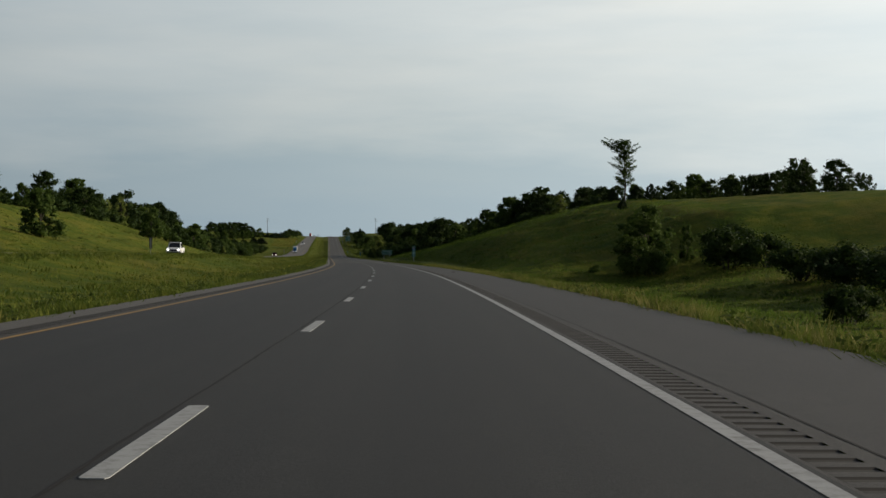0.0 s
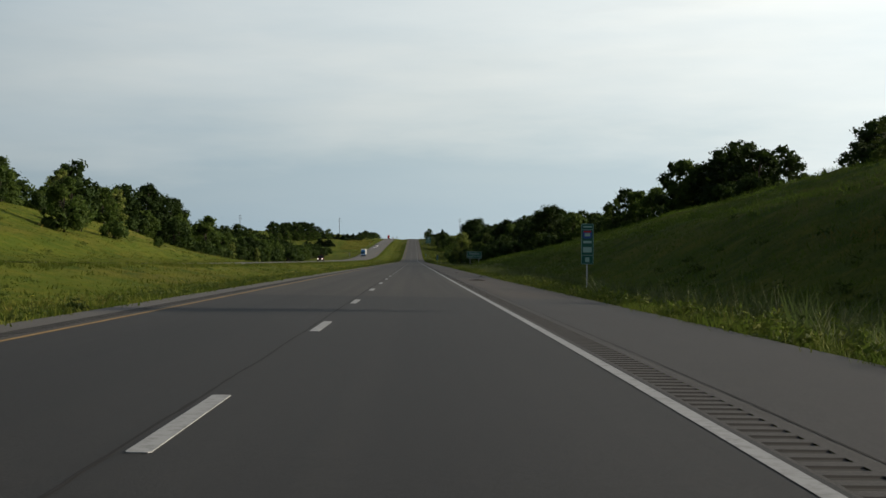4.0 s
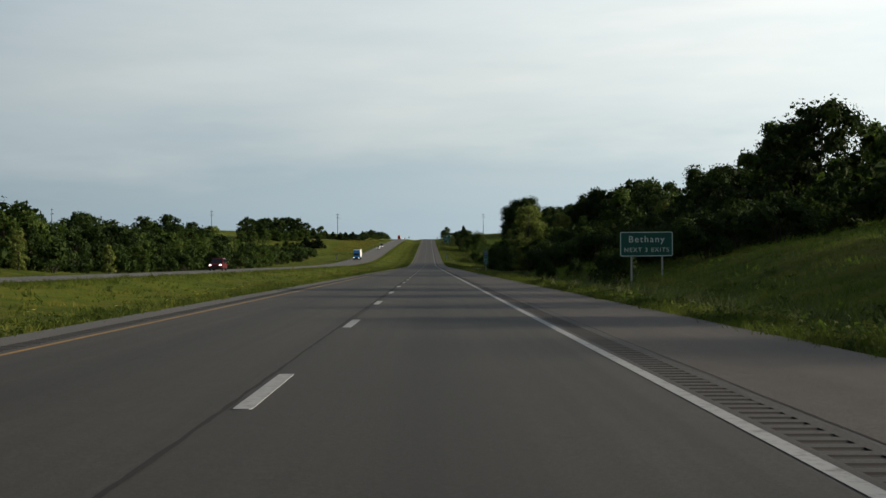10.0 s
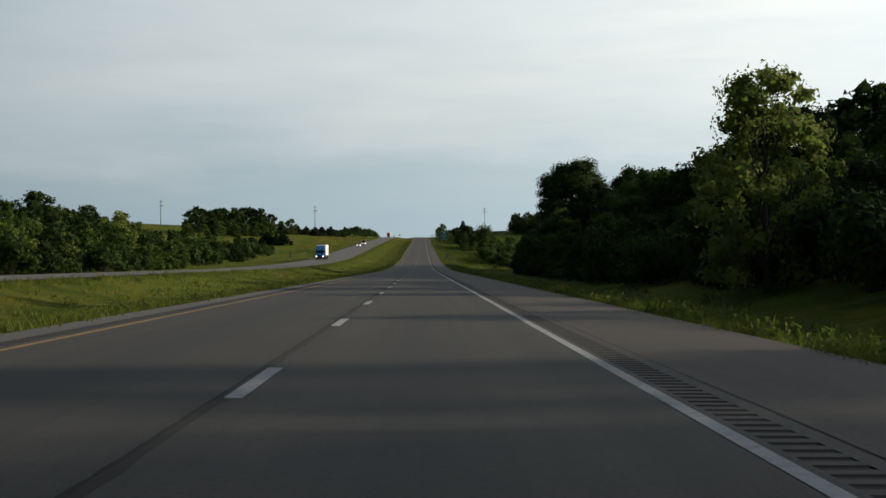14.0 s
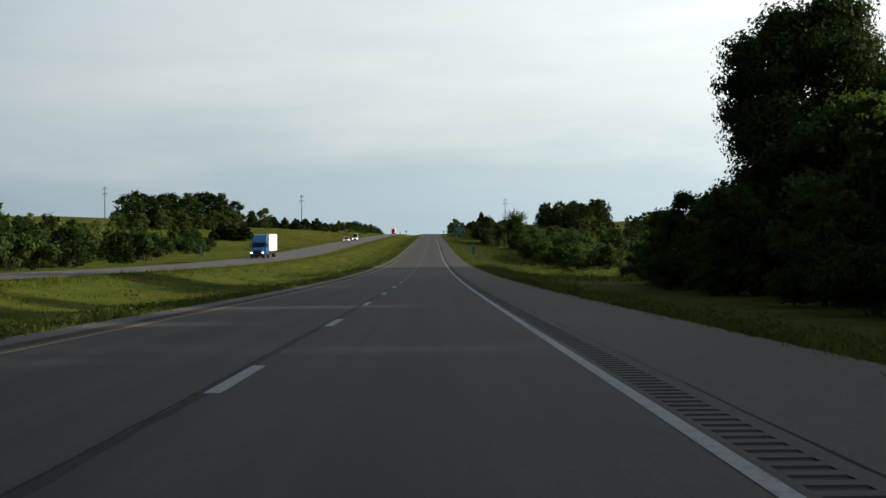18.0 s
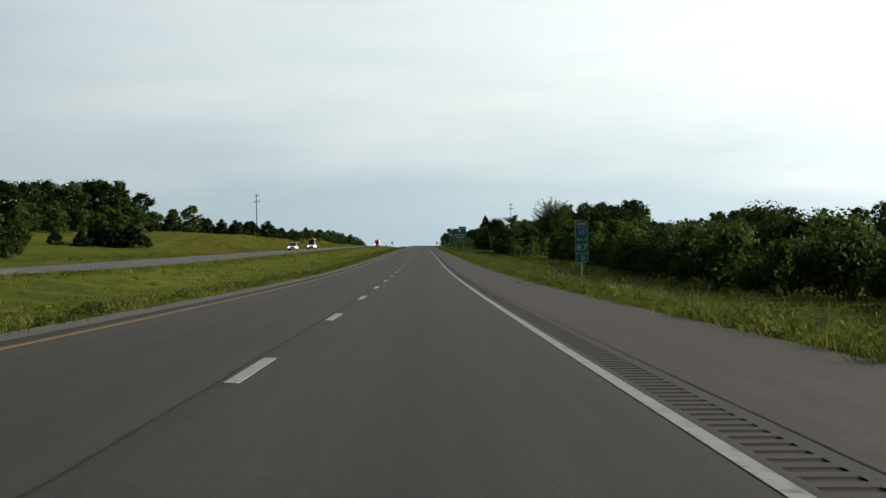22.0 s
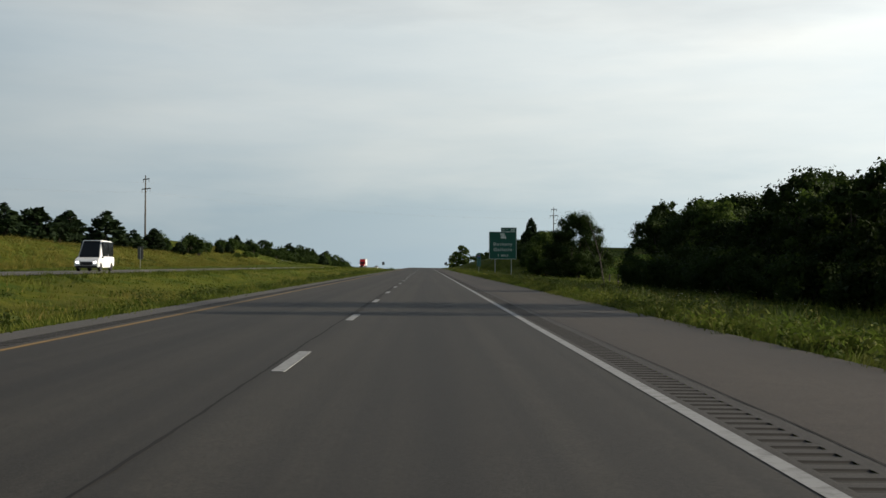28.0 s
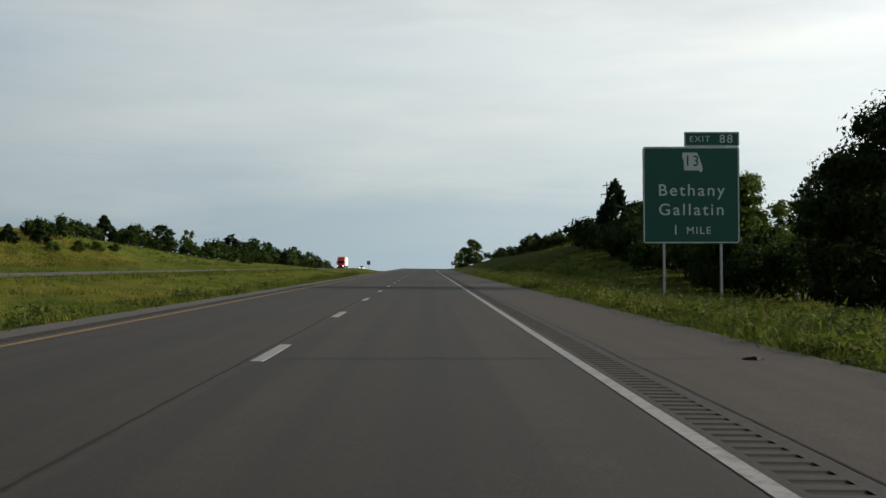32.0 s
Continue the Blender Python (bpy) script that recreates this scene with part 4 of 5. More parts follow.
wood(rng, 792, 803, 5.5, [50, 57, 64], [(792, 20), (803, 19)], ["oak"], "right wood", 1.5, .95)
plant("oak", 741, 45, 19.0, "right wood", .9)
plant("oak", 716, 37, 17.5, "right wood", .9)
plant("oak", 700, 34, 16.5, "right wood", .9)
plant("tall", 625, 29, 12.0, "right wood", 1.0)
plant("tall", 560, 38, 8.5, "right wood", 1.1)
plant("shrub", 545, 21, 3.4, "right wood")
plant("shrub", 453, 14.8, 3.2, "right wood")
plant("shrub", 582, 26, 4.2, "right wood")
plant("shrub", 802, 26, 3.6, "shrubs along the field")
plant("olive", 786, 24, 2.4, "shrubs along the field")
wood(rng, 843, 930, 6.5, [24, 28], [(843, 2.3), (852, 2.9), (870, 3.7), (890, 4.5), (930, 5.0)], ["shrub", "shrub", "olive"], "shrubs along the field", 2.0, .8, 2)
plant("olive", 822, 20, 1.4, "shrubs along the field")
for s0, s1 in ((925, 974), (1000, 1034)):
    wood(rng, s0, s1, 9.0, [30, 37], [(925, 4.2), (950, 4.6), (985, 5.6), (1034, 6.6)], ["ash", "olive", "ash", "oak", "shrub"], "trees along the right verge", 2.0, .9, 2)
wood(rng, 930, 1030, 8.0, [44, 52], [(930, 4.0), (985, 5.0), (1030, 6.0)], ["oak", "ash"], "trees along the right verge", 2.0, .9, 1)
for s, u, h, k in ((944, 26, 5.4, 1.1), (951, 25.5, 4.0, 1.3), (966, 27.5, 6.4, 1.1), (972, 25.5, 5.0, 1.2), (1002, 26.5, 6.4, 1.1), (1010, 27, 7.2, 1.0), (1022, 26, 5.2, 1.2), (935, 28, 4.8, 1.1)):
    plant("ash", s, u, h, "trees along the right verge", k)
wood(rng, 1064, 1150, 6.4, [25.5, 30.5], [(1064, 6.6), (1090, 7.6), (1118, 8.4), (1152, 7.6)], ["oak", "oak", "ash"], "trees along the right verge", 1.6, .85, 2)
wood(rng, 1152, 1186, 7.0, [62, 70], [(1152, 8.5), (1186, 8.8)], ["ash", "oak"], "trees behind the field's corner", 2, .9, 1)
wood(rng, 1070, 1150, 5.0, [22.5], [(1070, 2.8), (1150, 2.6)], ["shrub"], "shrubs along the right verge", .8, 1.0)
wood(rng, 930, 1030, 6.0, [27], [(930, 2.4), (1030, 2.8)], ["shrub", "shrub", "olive"], "shrubs along the right verge", .8, 1.0)
wood(rng, 1236, 1345, 6.5, [24], [(1236, 4.0), (1300, 5.0), (1345, 8.0)], ["shrub"], "trees behind the exit sign", 1.0, 1.0)
plant("ash", 1105, 29.5, 8.4, "trees along the right verge", .9)
for s, u, h in ((1047, 20.2, 2.6), (1050, 22.2, 3.4), (1055, 21.5, 3.2), (1061, 24.5, 4.5), (1066, 21.8, 2.0), (1084, 20.8, 1.9)):
    plant("ash" if h > 4.4 else "olive", s, u, h, "shrubs under the elm", 1.1)
plant("ash", 1249, 23.5, 8.6, "trees behind the exit sign", 1.1)
plant("shrub", 1244, 23.5, 4.2, "trees behind the exit sign", 1.1)
wood(rng, 1250, 1345, 8.0, [26, 31], [(1250, 6.5), (1300, 8.0), (1345, 10)], ["oak", "ash", "shrub"], "trees behind the exit sign", 1.5, .85, 2)
plant("cedar", 1340, 28.5, 9.4, "trees behind the exit sign", .95)
wood(rng, 1360, 1500, 9.0, [27, 33], [(1360, 9), (1454, 8.5), (1500, 8)], ["cedar", "shrub", "oak"], "trees near the right crest", 2, .9)
plant("ash", 1665, 20.5, 10.5, "trees near the right crest", 1.1)
plant("ash", 1690, 17.5, 9.0, "trees near the right crest", 1.0)
plant("tall", 1725, 16, 8.5, "trees near the right crest", 1.3)
wood(rng, 1500, 1640, 12.0, [25, 31], [(1500, 8), (1720, 7)], ["ash", "shrub", "oak"], "trees near the right crest", 2, .9, 0)
wood(rng, 1190, 1260, 8.0, [96, 106, 116], [(1190, 13), (1260, 13.5)], ["oak", "ash"], "far right trees", 3, .8, 0)
wood(rng, 1300, 1374, 7.5, [65, 74, 83, 92], [(1300, 17.5), (1340, 19), (1400, 17)], ["oak"], "far right grove", 3, .9, 0)
wood(rng, 940, 1180, 11.0, [122, 132, 142], [(940, 12), (1060, 14), (1180, 13)], ["oak", "ash", "shrub"], "far right trees", 4, .8, 0)
wood(rng, 800, 940, 12.0, [170, 180], [(800, 15), (940, 15)], ["oak", "ash"], "far right trees", 4, .9, 0)
wood(rng, 265, 338, 8.0, [78, 88, 98], [(265, 20), (338, 21)], ["oak", "ash"], "far right hill trees", 3, .97, 1)
wood(rng, 60, 200, 6.0, [108, 116, 126], [(60, 15.5), (120, 17.5), (200, 19)], ["oak", "oak", "shrub"], "far right hill trees", 3, .95, 0)
wood(rng, 200, 330, 7.0, [104, 116, 128], [(200, 18.5), (330, 19.5)], ["oak"], "far right hill trees", 4, .95, 0)

# the low ground at the start
for name, s, u, h, wd in (("ash", 125, 27.4, 7.4, 1.12), ("olive", 123, 28.2, 2.6, .9), ("ash", 126, 32, 3.8, .55), ("shrub", 122, 35.5, 4.4, 1.25), ("shrub", 117, 33.6, 4.0, 1.2), ("shrub", 114, 36.5, 3.6, 1.2), ("shrub", 96, 33, 3.4, 1.3), ("shrub", 88, 33.5, 3.6, 1.3), ("shrub", 77, 33, 3.6, 1.3), ("shrub", 99, 35, 2.6, 1.2), ("shrub", 93, 35, 3.2, 1.2),
                          ("shrub", 90, 39, 3.4, 1.2), ("shrub", 86, 36, 3.0, 1.3), ("shrub", 61, 23.3, 2.5, 1.0), ("shrub", 57, 25.3, 2.6, 1.1), ("shrub", 81, 36, 3.0, 1.3),
                          ("shrub", 131, 38, 1.8, 1.1), ("olive", 137, 33, 1.0, 1.0), ("olive", 128, 23, 1.2, 1.0)):
    plant(name, s, u, h, "trees in the hollow", wd)

# Oaks added to the wood to cast shade on the road beside them.
for s, u, h in ((331, 52, 9.0), (338, 50, 9.6), (346, 51, 9.4), (353, 50, 9.0)):
    plant("oak", s, u, h, "right wood", 1.2)
for s, u, h, wd in ((493, 16.6, 2.3, .7), (478, 12.2, 2.8, .55), (487, 10.7, 1.2, .8)):
    plant("shrub", s, u, h, "bushes on the right slope", wd, "small rounded dark shrub on the grassy slope")

lone = spray_tree(502, [(0, 0, -.3), (.15, 0, 3), (0, 0, 6.4), (.1, 0, 9.6)], [((-2.0, 0, 9.2), (1.8, 1.2, .7), .24), ((.5, 0, 8.8), (1.8, 1.4, 1.3), .26), ((-.3, 0, 6.6), (2.4, 1.8, 1.2), .28), ((.2, 0, 4.4), (2.0, 1.6, 1.2), .22)], 96, 58, .19, M["ash"], .7)
lone.matrix_basis = stand(177, 37.3, 0)
tagged(lone, "tall thin tree with sparse bending branches alone on the hill", "tree")
plant("cedar", 175, 36.6, 1.7, "", 1.3)
cottonwood = broad_tree(509, 10.9, 3.6, .3, 9500, .25, M["cottonwood"], 90, .1, 1, 0.0, 16)
cottonwood.matrix_basis = stand(567, 17.8, 0)
tagged(cottonwood, "pale yellowish cottonwood at the wood's edge", "tree")
great = broad_tree(507, 22.0, 8.5, 1.0, 105000, .35, M["oak"], 150, 0.0)
great.matrix_basis = stand(748, 30.6, 0)
tagged(great, "tall dark oak with a wide crown at the wood's edge", "tree")
round_tree = broad_tree(511, 11.2, 5.9, .2, 30000, .25, M["oak"], 92, .06, 3, 0.0, 14)
round_tree.matrix_basis = stand(1227, 26.8, 0)
tagged(round_tree, "full round green tree with leaves down to the grass", "tree")
elm = spray_tree(503, [(0, 0, -.3), (.25, 0, 2.2), (1.1, 0, 4.4), (2.3, .1, 6.2)], [((2.7, 0, 9.3), (4.5, 3.8, 2.7), .8), ((2.2, 0, 7.4), (4.2, 3.4, 1.3), .3), ((1.0, 0, 3.4), (1.0, .9, 2.4), .16)], 180, 92, .175, M["ash"], .9, 2.2, 1.25)
elm.matrix_basis = stand(1056, 25.8, 0)
tagged(elm, "roadside elm with a leaning forked trunk and spreading airy crown", "tree")
slim = spray_tree(505, [(0, 0, -.3), (.05, 0, 3), (-.1, 0, 6), (.3, 0, 8.3)], [((-.8, 0, 7.6), (1.5, 1.3, .5), .14), ((.4, 0, 8.0), (.7, .7, .6), .08), ((-.2, 0, 6.8), (2.0, 1.7, .7), .22), ((.1, 0, 5.6), (2.4, 2.0, .7), .22), ((0, 0, 4.2), (2.6, 2.2, .9), .22), ((0, 0, 2.8), (2.3, 2.0, .9), .16)], 112, 60, .17, M["ash"], .2)
slim.matrix_basis = stand(1049, 19.8, 0)
tagged(slim, "slender young tree with thin level branches", "tree")
dead = bare_tree(9, 8.0)
dead.matrix_basis = stand(1158, 21.5, 0)
tagged(dead, "bare grey dead sapling leaning in rough grass", "tree")
for protos in (*KINDS.values(), *AFAR.values()):
    for ob in protos:
        for c in list(ob.children):
            bpy.data.objects.remove(c)
        bpy.data.objects.remove(ob)


# ---- grass, weeds and crops ----
def blades(seed, n, s0, s1, u0, u1, tall, wide, patch=0.0, lean=.5):
    """Loose grass blades standing on the ground between u0 and u1."""
    r = np.random.default_rng(seed)
    s = r.uniform(s0, s1, n)
    u = u0 + (u1 - u0) * r.random(n) ** 1.25
    if patch:
        keep = (np.sin(s * .31 + 2 * np.sin(u * .6)) + np.sin(s * .077 + 1.0) + r.normal(size=n) * .5) > patch
        s, u = s[keep], u[keep]
        n = len(s)
    c = place(s, u, ground(s, u) - .03)
    h = tall * r.uniform(.45, 1.25, n) * (1 + .35 * np.sin(s * .9 + u) * np.sin(s * .23))
    q = r.uniform(0, 2 * np.pi, n)
    side = np.stack([np.cos(q), np.sin(q), 0 * q], 1) * (wide * r.uniform(.6, 1.5, n) * .5)[:, None]
    tip = c + np.stack([r.normal(size=n) * lean * h, r.normal(size=n) * lean * h, h], 1)
    return np.stack([c - side, c + side, tip], 1)


def tufts(seed, n, *a, per=5, spread=.16, **k):
    t = blades(seed, n, *a, **k)
    r = np.random.default_rng(seed + 1)
    t = np.repeat(t, per, 0)
    d = np.zeros((len(t), 1, 3))
    d[:, 0, :2] = r.normal(size=(len(t), 2)) * spread
    t = t + d
    q = r.normal(size=(len(t), 3)) * .2
    q[:, 2] = r.uniform(-.25, .15, len(t))
    t[:, 2] += q * (t[:, 2, 2] - t[:, 0, 2])[:, None]
    return t


N = np.concatenate
def mounds(seed, n, s0, s1, u0, u1, r0, r1, per, size, flat=1.0, patch=None):
    """Leafy weed clumps: small mounds of leaves standing on the ground."""
    r = np.random.default_rng(seed)
    s = r.uniform(s0, s1, n)
    u = u0 + (u1 - u0) * r.random(n) ** 1.3
    if patch is not None:
        keep = (np.sin(s * .21 + 1.7 * np.sin(u * .5)) + np.sin(s * .063 + 2.0) + r.normal(size=n) * .6) > patch
        s, u = s[keep], u[keep]
        n = len(s)
    c = np.repeat(place(s, u, ground(s, u)), per, 0)
    rad = np.repeat(r.uniform(r0, r1, n), per)
    d = r.normal(size=(n * per, 3))
    d /= np.linalg.norm(d, axis=1)[:, None]
    d[:, 2] = abs(d[:, 2]) * flat
    p = c + d * (rad * r.uniform(.35, 1.0, n * per))[:, None]
    nrm = d + r.normal(size=d.shape) * .6
    nrm /= np.linalg.norm(nrm, axis=1)[:, None]
    a = np.cross(nrm, r.normal(size=d.shape))
    a /= np.linalg.norm(a, axis=1)[:, None] + 1e-9
    b = np.cross(nrm, a)
    k = (size * r.uniform(.6, 1.5, n * per))[:, None]
    return np.stack([p + a * k * 1.1, p - a * k * .5 + b * k * .34, p - a * k * .5 - b * k * .34], 1)


stuff("verge_grass", N([tufts(34, 23000, -5, 1290, 6.93, 7.75, .22, .026, per=9, spread=.14), tufts(35, 9500, -5, 1290, -4.83, -5.35, .20, .045, spread=.12), tufts(1, 17000, -5, 1290, 7.3, 10.5, .34, .030, per=8, spread=.22), tufts(2, 9000, -5, 1290, 8.6, 15, .38, .040, per=7, spread=.28),
                        tufts(3, 9500, -5, 1290, -4.9, -7.6, .22, .05, spread=.2), tufts(4, 9000, -5, 1290, -6.8, -12, .22, .075, spread=.25)]), M["blade"], "unmown green grass along the pavement's edge", "grass")
stuff("seeding_grass", N([tufts(72, 6000, 640, 1290, 7.0, 9.4, .30, .020, per=6, patch=-.5), tufts(5, 3600, -5, 1290, 7.4, 11.5, .50, .035, patch=.75), tufts(38, 2600, 790, 1290, 8.4, 12.2, .62, .028, patch=-.2), tufts(6, 1600, -5, 1290, -5.2, -9.0, .38, .035, patch=1.0), tufts(7, 13000, -5, 150, 7.05, 13, .34, .034, per=6), tufts(53, 2600, 100, 200, 18, 36, .3, .07, patch=.2, spread=.5), tufts(26, 2600, 1090, 1300, 7.8, 14, .5, .045, patch=.0), tufts(28, 2600, 880, 1400, -6, -18, .35, .05, patch=.6, spread=.3)]), M["straw"], "yellowish seeding grass on the verge", "grass")
stuff("verge_clumps", N([mounds(62, 1500, -5, 1290, 7.15, 9.5, .18, .42, 60, .085, 1.0), mounds(63, 1300, 790, 1290, 7.3, 10.5, .28, .55, 70, .09, 1.2), mounds(64, 600, 150, 650, 7.4, 10.0, .25, .5, 60, .09, 1.2)]), M["blade"], "lush rounded grass clumps along the shoulder", "grass")
stuff("tall_weeds", N([tufts(50, 3600, 150, 420, 8.2, 12.5, .72, .045, patch=-.6), tufts(52, 2600, 420, 660, 8.6, 12.5, .6, .045, patch=-.2), tufts(51, 4600, 790, 1290, 8.6, 12.2, .64, .045, patch=-.3)]), M["tall_weed"], "tall greyish green weeds behind the mown edge", "weeds")
stuff("dry_grass", N([tufts(27, 15000, 1040, 1330, -36, -52, .42, .06, patch=-.9, spread=.45), tufts(29, 3000, 1100, 1290, 8.2, 15, .42, .03, patch=.0), tufts(30, 6500, 40, 1400, -6.5, -19, .24, .06, patch=.35, spread=.45), tufts(31, 1800, 150, 450, -38, -56, .35, .07, patch=.6, spread=.5)]), M["gold"], "dry golden grass on the banks", "grass")
stuff("median_grass", N([tufts(65, 9000, 40, 1400, -19.3, -17.6, .30, .06, spread=.2), tufts(8, 13000, 40, 1400, -10, -19.3, .2, .07, spread=.35), tufts(9, 7000, 60, 1500, -31.4, -38, .22, .06, spread=.35)]), M["blade"], "rough uneven grass in the wide median", "grass")
stuff("hill_grass", N([tufts(10, 46000, 110, 540, 12, 44, .24, .045, spread=.7), tufts(33, 8000, -5, 130, 12, 40, .26, .065, spread=.6)]), M["hill_blade"], "long green grass on the hillside", "grass")
stuff("bank_grass", N([tufts(11, 6000, 120, 520, -37, -64, .2, .08, spread=.45), tufts(12, 5000, 960, 1420, -37, -56, .22, .07, spread=.4), tufts(32, 9000, 800, 1290, 7.4, 12.5, .5, .018, patch=-.8), tufts(13, 7000, 780, 1360, 12, 26, .5, .05, spread=.35)]), M["blade"], "long grass on the banks beside the road", "grass")
stuff("weeds", N([mounds(71, 2600, -5, 1290, 7.3, 10.8, .2, .5, 44, .07, 1.1, -.4), mounds(70, 1500, -5, 1290, 6.98, 7.5, .10, .26, 40, .055, 1.0), mounds(14, 5600, -5, 1290, 7.1, 11, .16, .45, 30, .07, 1.1, -.6), mounds(15, 5600, -5, 1290, -4.95, -7.6, .14, .38, 28, .065, 1.0, -.2), mounds(36, 2600, 790, 1290, 8.6, 12.5, .35, .75, 46, .085, 1.25, -.7), mounds(37, 900, 200, 620, 8.4, 11.5, .25, .55, 40, .08, 1.2, -.2), mounds(60, 70, 1010, 1300, -5.7, -8.5, .4, .75, 130, .09, 1.0), mounds(61, 90, 760, 1010, -5.3, -7, .25, .5, 80, .08, 1.0), mounds(16, 700, 40, 1400, -8, -18.5, .25, .6, 46, .07, .8, .3),
                  mounds(17, 1500, 780, 1330, 11, 22, .3, .75, 36, .11, 1.0, .1), mounds(18, 1200, 60, 600, 12, 30, .3, .8, 30, .13, .7, .5), mounds(19, 1000, 960, 1420, -36, -46, .3, .9, 44, .09, .7, .3), mounds(20, 500, 150, 450, -37, -60, .4, .9, 40, .10, .7, .8)]), M["weed"], "dark leafy weeds among the verge grass", "weeds")


def blooms(seed, n, s0, s1, u0, u1, tall, size):
    r = np.random.default_rng(seed)
    s, u = r.uniform(s0, s1, n), r.uniform(u0, u1, n)
    h = tall * r.uniform(.7, 1.15, n)
    c = place(s, u, ground(s, u) + h)
    out = []
    for k in range(5):
        a, b = k * 2 * np.pi / 5, (k + 1) * 2 * np.pi / 5
        z = size * r.uniform(.6, 1.2, (n, 1))
        out.append(np.stack([c, c + z * np.array([np.cos(a), np.sin(a), .25]), c + z * np.array([np.cos(b), np.sin(b), .25])], 1))
    foot = c - np.stack([0 * h, 0 * h, h], 1)
    w = np.array([.006, .006, 0])
    return np.concatenate(out), np.stack([foot - w, foot + w, c], 1)


flower, stalk = blooms(21, 420, 235, 345, 8.2, 13.0, 1.0, .035)
flower2, stalk2 = blooms(22, 700, 850, 945, 8.0, 12.0, .95, .03)
flower3, stalk3 = blooms(23, 120, 395, 520, 8.2, 12.5, .85, .025)
flower4, stalk4 = blooms(24, 260, 1040, 1240, 8.0, 12.0, .85, .03)
stuff("white_wildflowers", N([flower, flower2, flower3, flower4]), M["bloom"], "small white wild carrot blooms on the verge", "flowers")
yflower, ystalk = blooms(25, 420, 60, 1250, -8.0, -5.3, .38, .05)
yflower2, ystalk2 = blooms(26, 110, 1147.5, 1151, 7.5, 8.5, .42, .04)
stuff("flower_stalks", N([stalk, stalk2, stalk3, stalk4, ystalk, ystalk2]), M["weed"], "thin green stalks of the verge flowers", "flowers")
stuff("yellow_wildflowers", N([yflower, yflower2]), M["yellow_bloom"], "yellow wildflowers scattered along the median's edge", "flowers")


def soybeans(seed, n, s0, s1, u0, u1):
    r = np.random.default_rng(seed)
    s = r.uniform(s0, s1, n)
    u = np.round(r.uniform(u0, u1, n) / .9) * .9 + r.normal(size=n) * .16
    c = place(s, u, ground(s, u) + .1)
    t = []
    for k in range(3):
        d = r.normal(size=(n, 3)) * .22
        d[:, 2] = abs(d[:, 2]) + .25
        o = r.normal(size=(n, 3)) * .14
        t.append(np.stack([c + d + o, c + d * [-.5, .8, 1] - o, c + d * [.6, -1, .9]], 1))
    return np.concatenate(t)


stuff("soybean_field", N([soybeans(31, 17000, 800, 1000, 37, 90), soybeans(32, 9000, 1120, 1300, 34, 70), soybeans(33, 8000, 1000, 1130, 44, 115)]), M["soy"], "rows of leafy green soybeans in a flat field", "crop")


# ---- signs ----
def lettering(text, size, x, z, mat, parent, align="CENTER", wide=1.0, y=-.012):
    """Flat raised letters facing the traffic, each one a piece of its own."""
    c = bpy.data.curves.new("lettering", "FONT")
    c.body, c.size, c.align_x, c.align_y, c.extrude, c.offset = text, size, align, "CENTER", .002, .003 * size
    c.space_character = 1.22
    ob = bpy.data.objects.new("tmp", c)
    scene.collection.objects.link(ob)
    me = bpy.data.meshes.new_from_object(ob)
    bpy.data.objects.remove(ob)
    whole = bmesh.new()
    whole.from_mesh(me)
    bpy.data.meshes.remove(me)
    left, islands = set(whole.verts), []
    while left:
        todo, island = [left.pop()], []
        while todo:
            q = todo.pop()
            island.append(q)
            for e in q.link_edges:
                o = e.other_vert(q)
                if o in left:
                    left.remove(o)
                    todo.append(o)
        islands.append([min(q.co.x for q in island), max(q.co.x for q in island), island])
    islands.sort(key=lambda a: a[0])
    glyphs = []
    for a, b, island in islands:
        if glyphs and (a + b) / 2 < glyphs[-1][1]:
            glyphs[-1][1] = max(glyphs[-1][1], b)
            glyphs[-1][2] = glyphs[-1][2] + island
        else:
            glyphs.append([a, b, island])
    m = Matrix.Translation((x, y, z)) @ Matrix.Rotation(radians(90), 4, "X") @ Matrix.Diagonal((wide, 1, 1, 1))
    for a, b, island in glyphs:
        bm = bmesh.new()
        made = {q: bm.verts.new(q.co) for q in island}
        for face in {f for q in island for f in q.link_faces}:
            bm.faces.new([made[q] for q in face.verts])
        part("letter", (bm, mat), parent, m=m)
    whole.free()


def rounded(w, h, r, y0, y1, x=0.0, z=0.0):
    """A rounded plate w by h centred at x, z, from y0 to y1."""
    bm = bmesh.new()
    ring = []
    for cx, cz, a0 in ((w / 2 - r, h / 2 - r, 0), (-w / 2 + r, h / 2 - r, 90), (-w / 2 + r, -h / 2 + r, 180), (w / 2 - r, -h / 2 + r, 270)):
        for k in range(5):
            q = radians(a0 + 22.5 * k)
            ring.append((x + cx + r * math.cos(q), z + cz + r * math.sin(q)))
    front = [bm.verts.new((a, y0, b)) for a, b in ring]
    back = [bm.verts.new((a, y1, b)) for a, b in ring]
    bm.faces.new(front[::1])
    bm.faces.new(back[::-1])
    for i in range(len(ring)):
        j = (i + 1) % len(ring)
        bm.faces.new((front[j], front[i], back[i], back[j]))
    bmesh.ops.recalc_face_normals(bm, faces=bm.faces)
    return bm


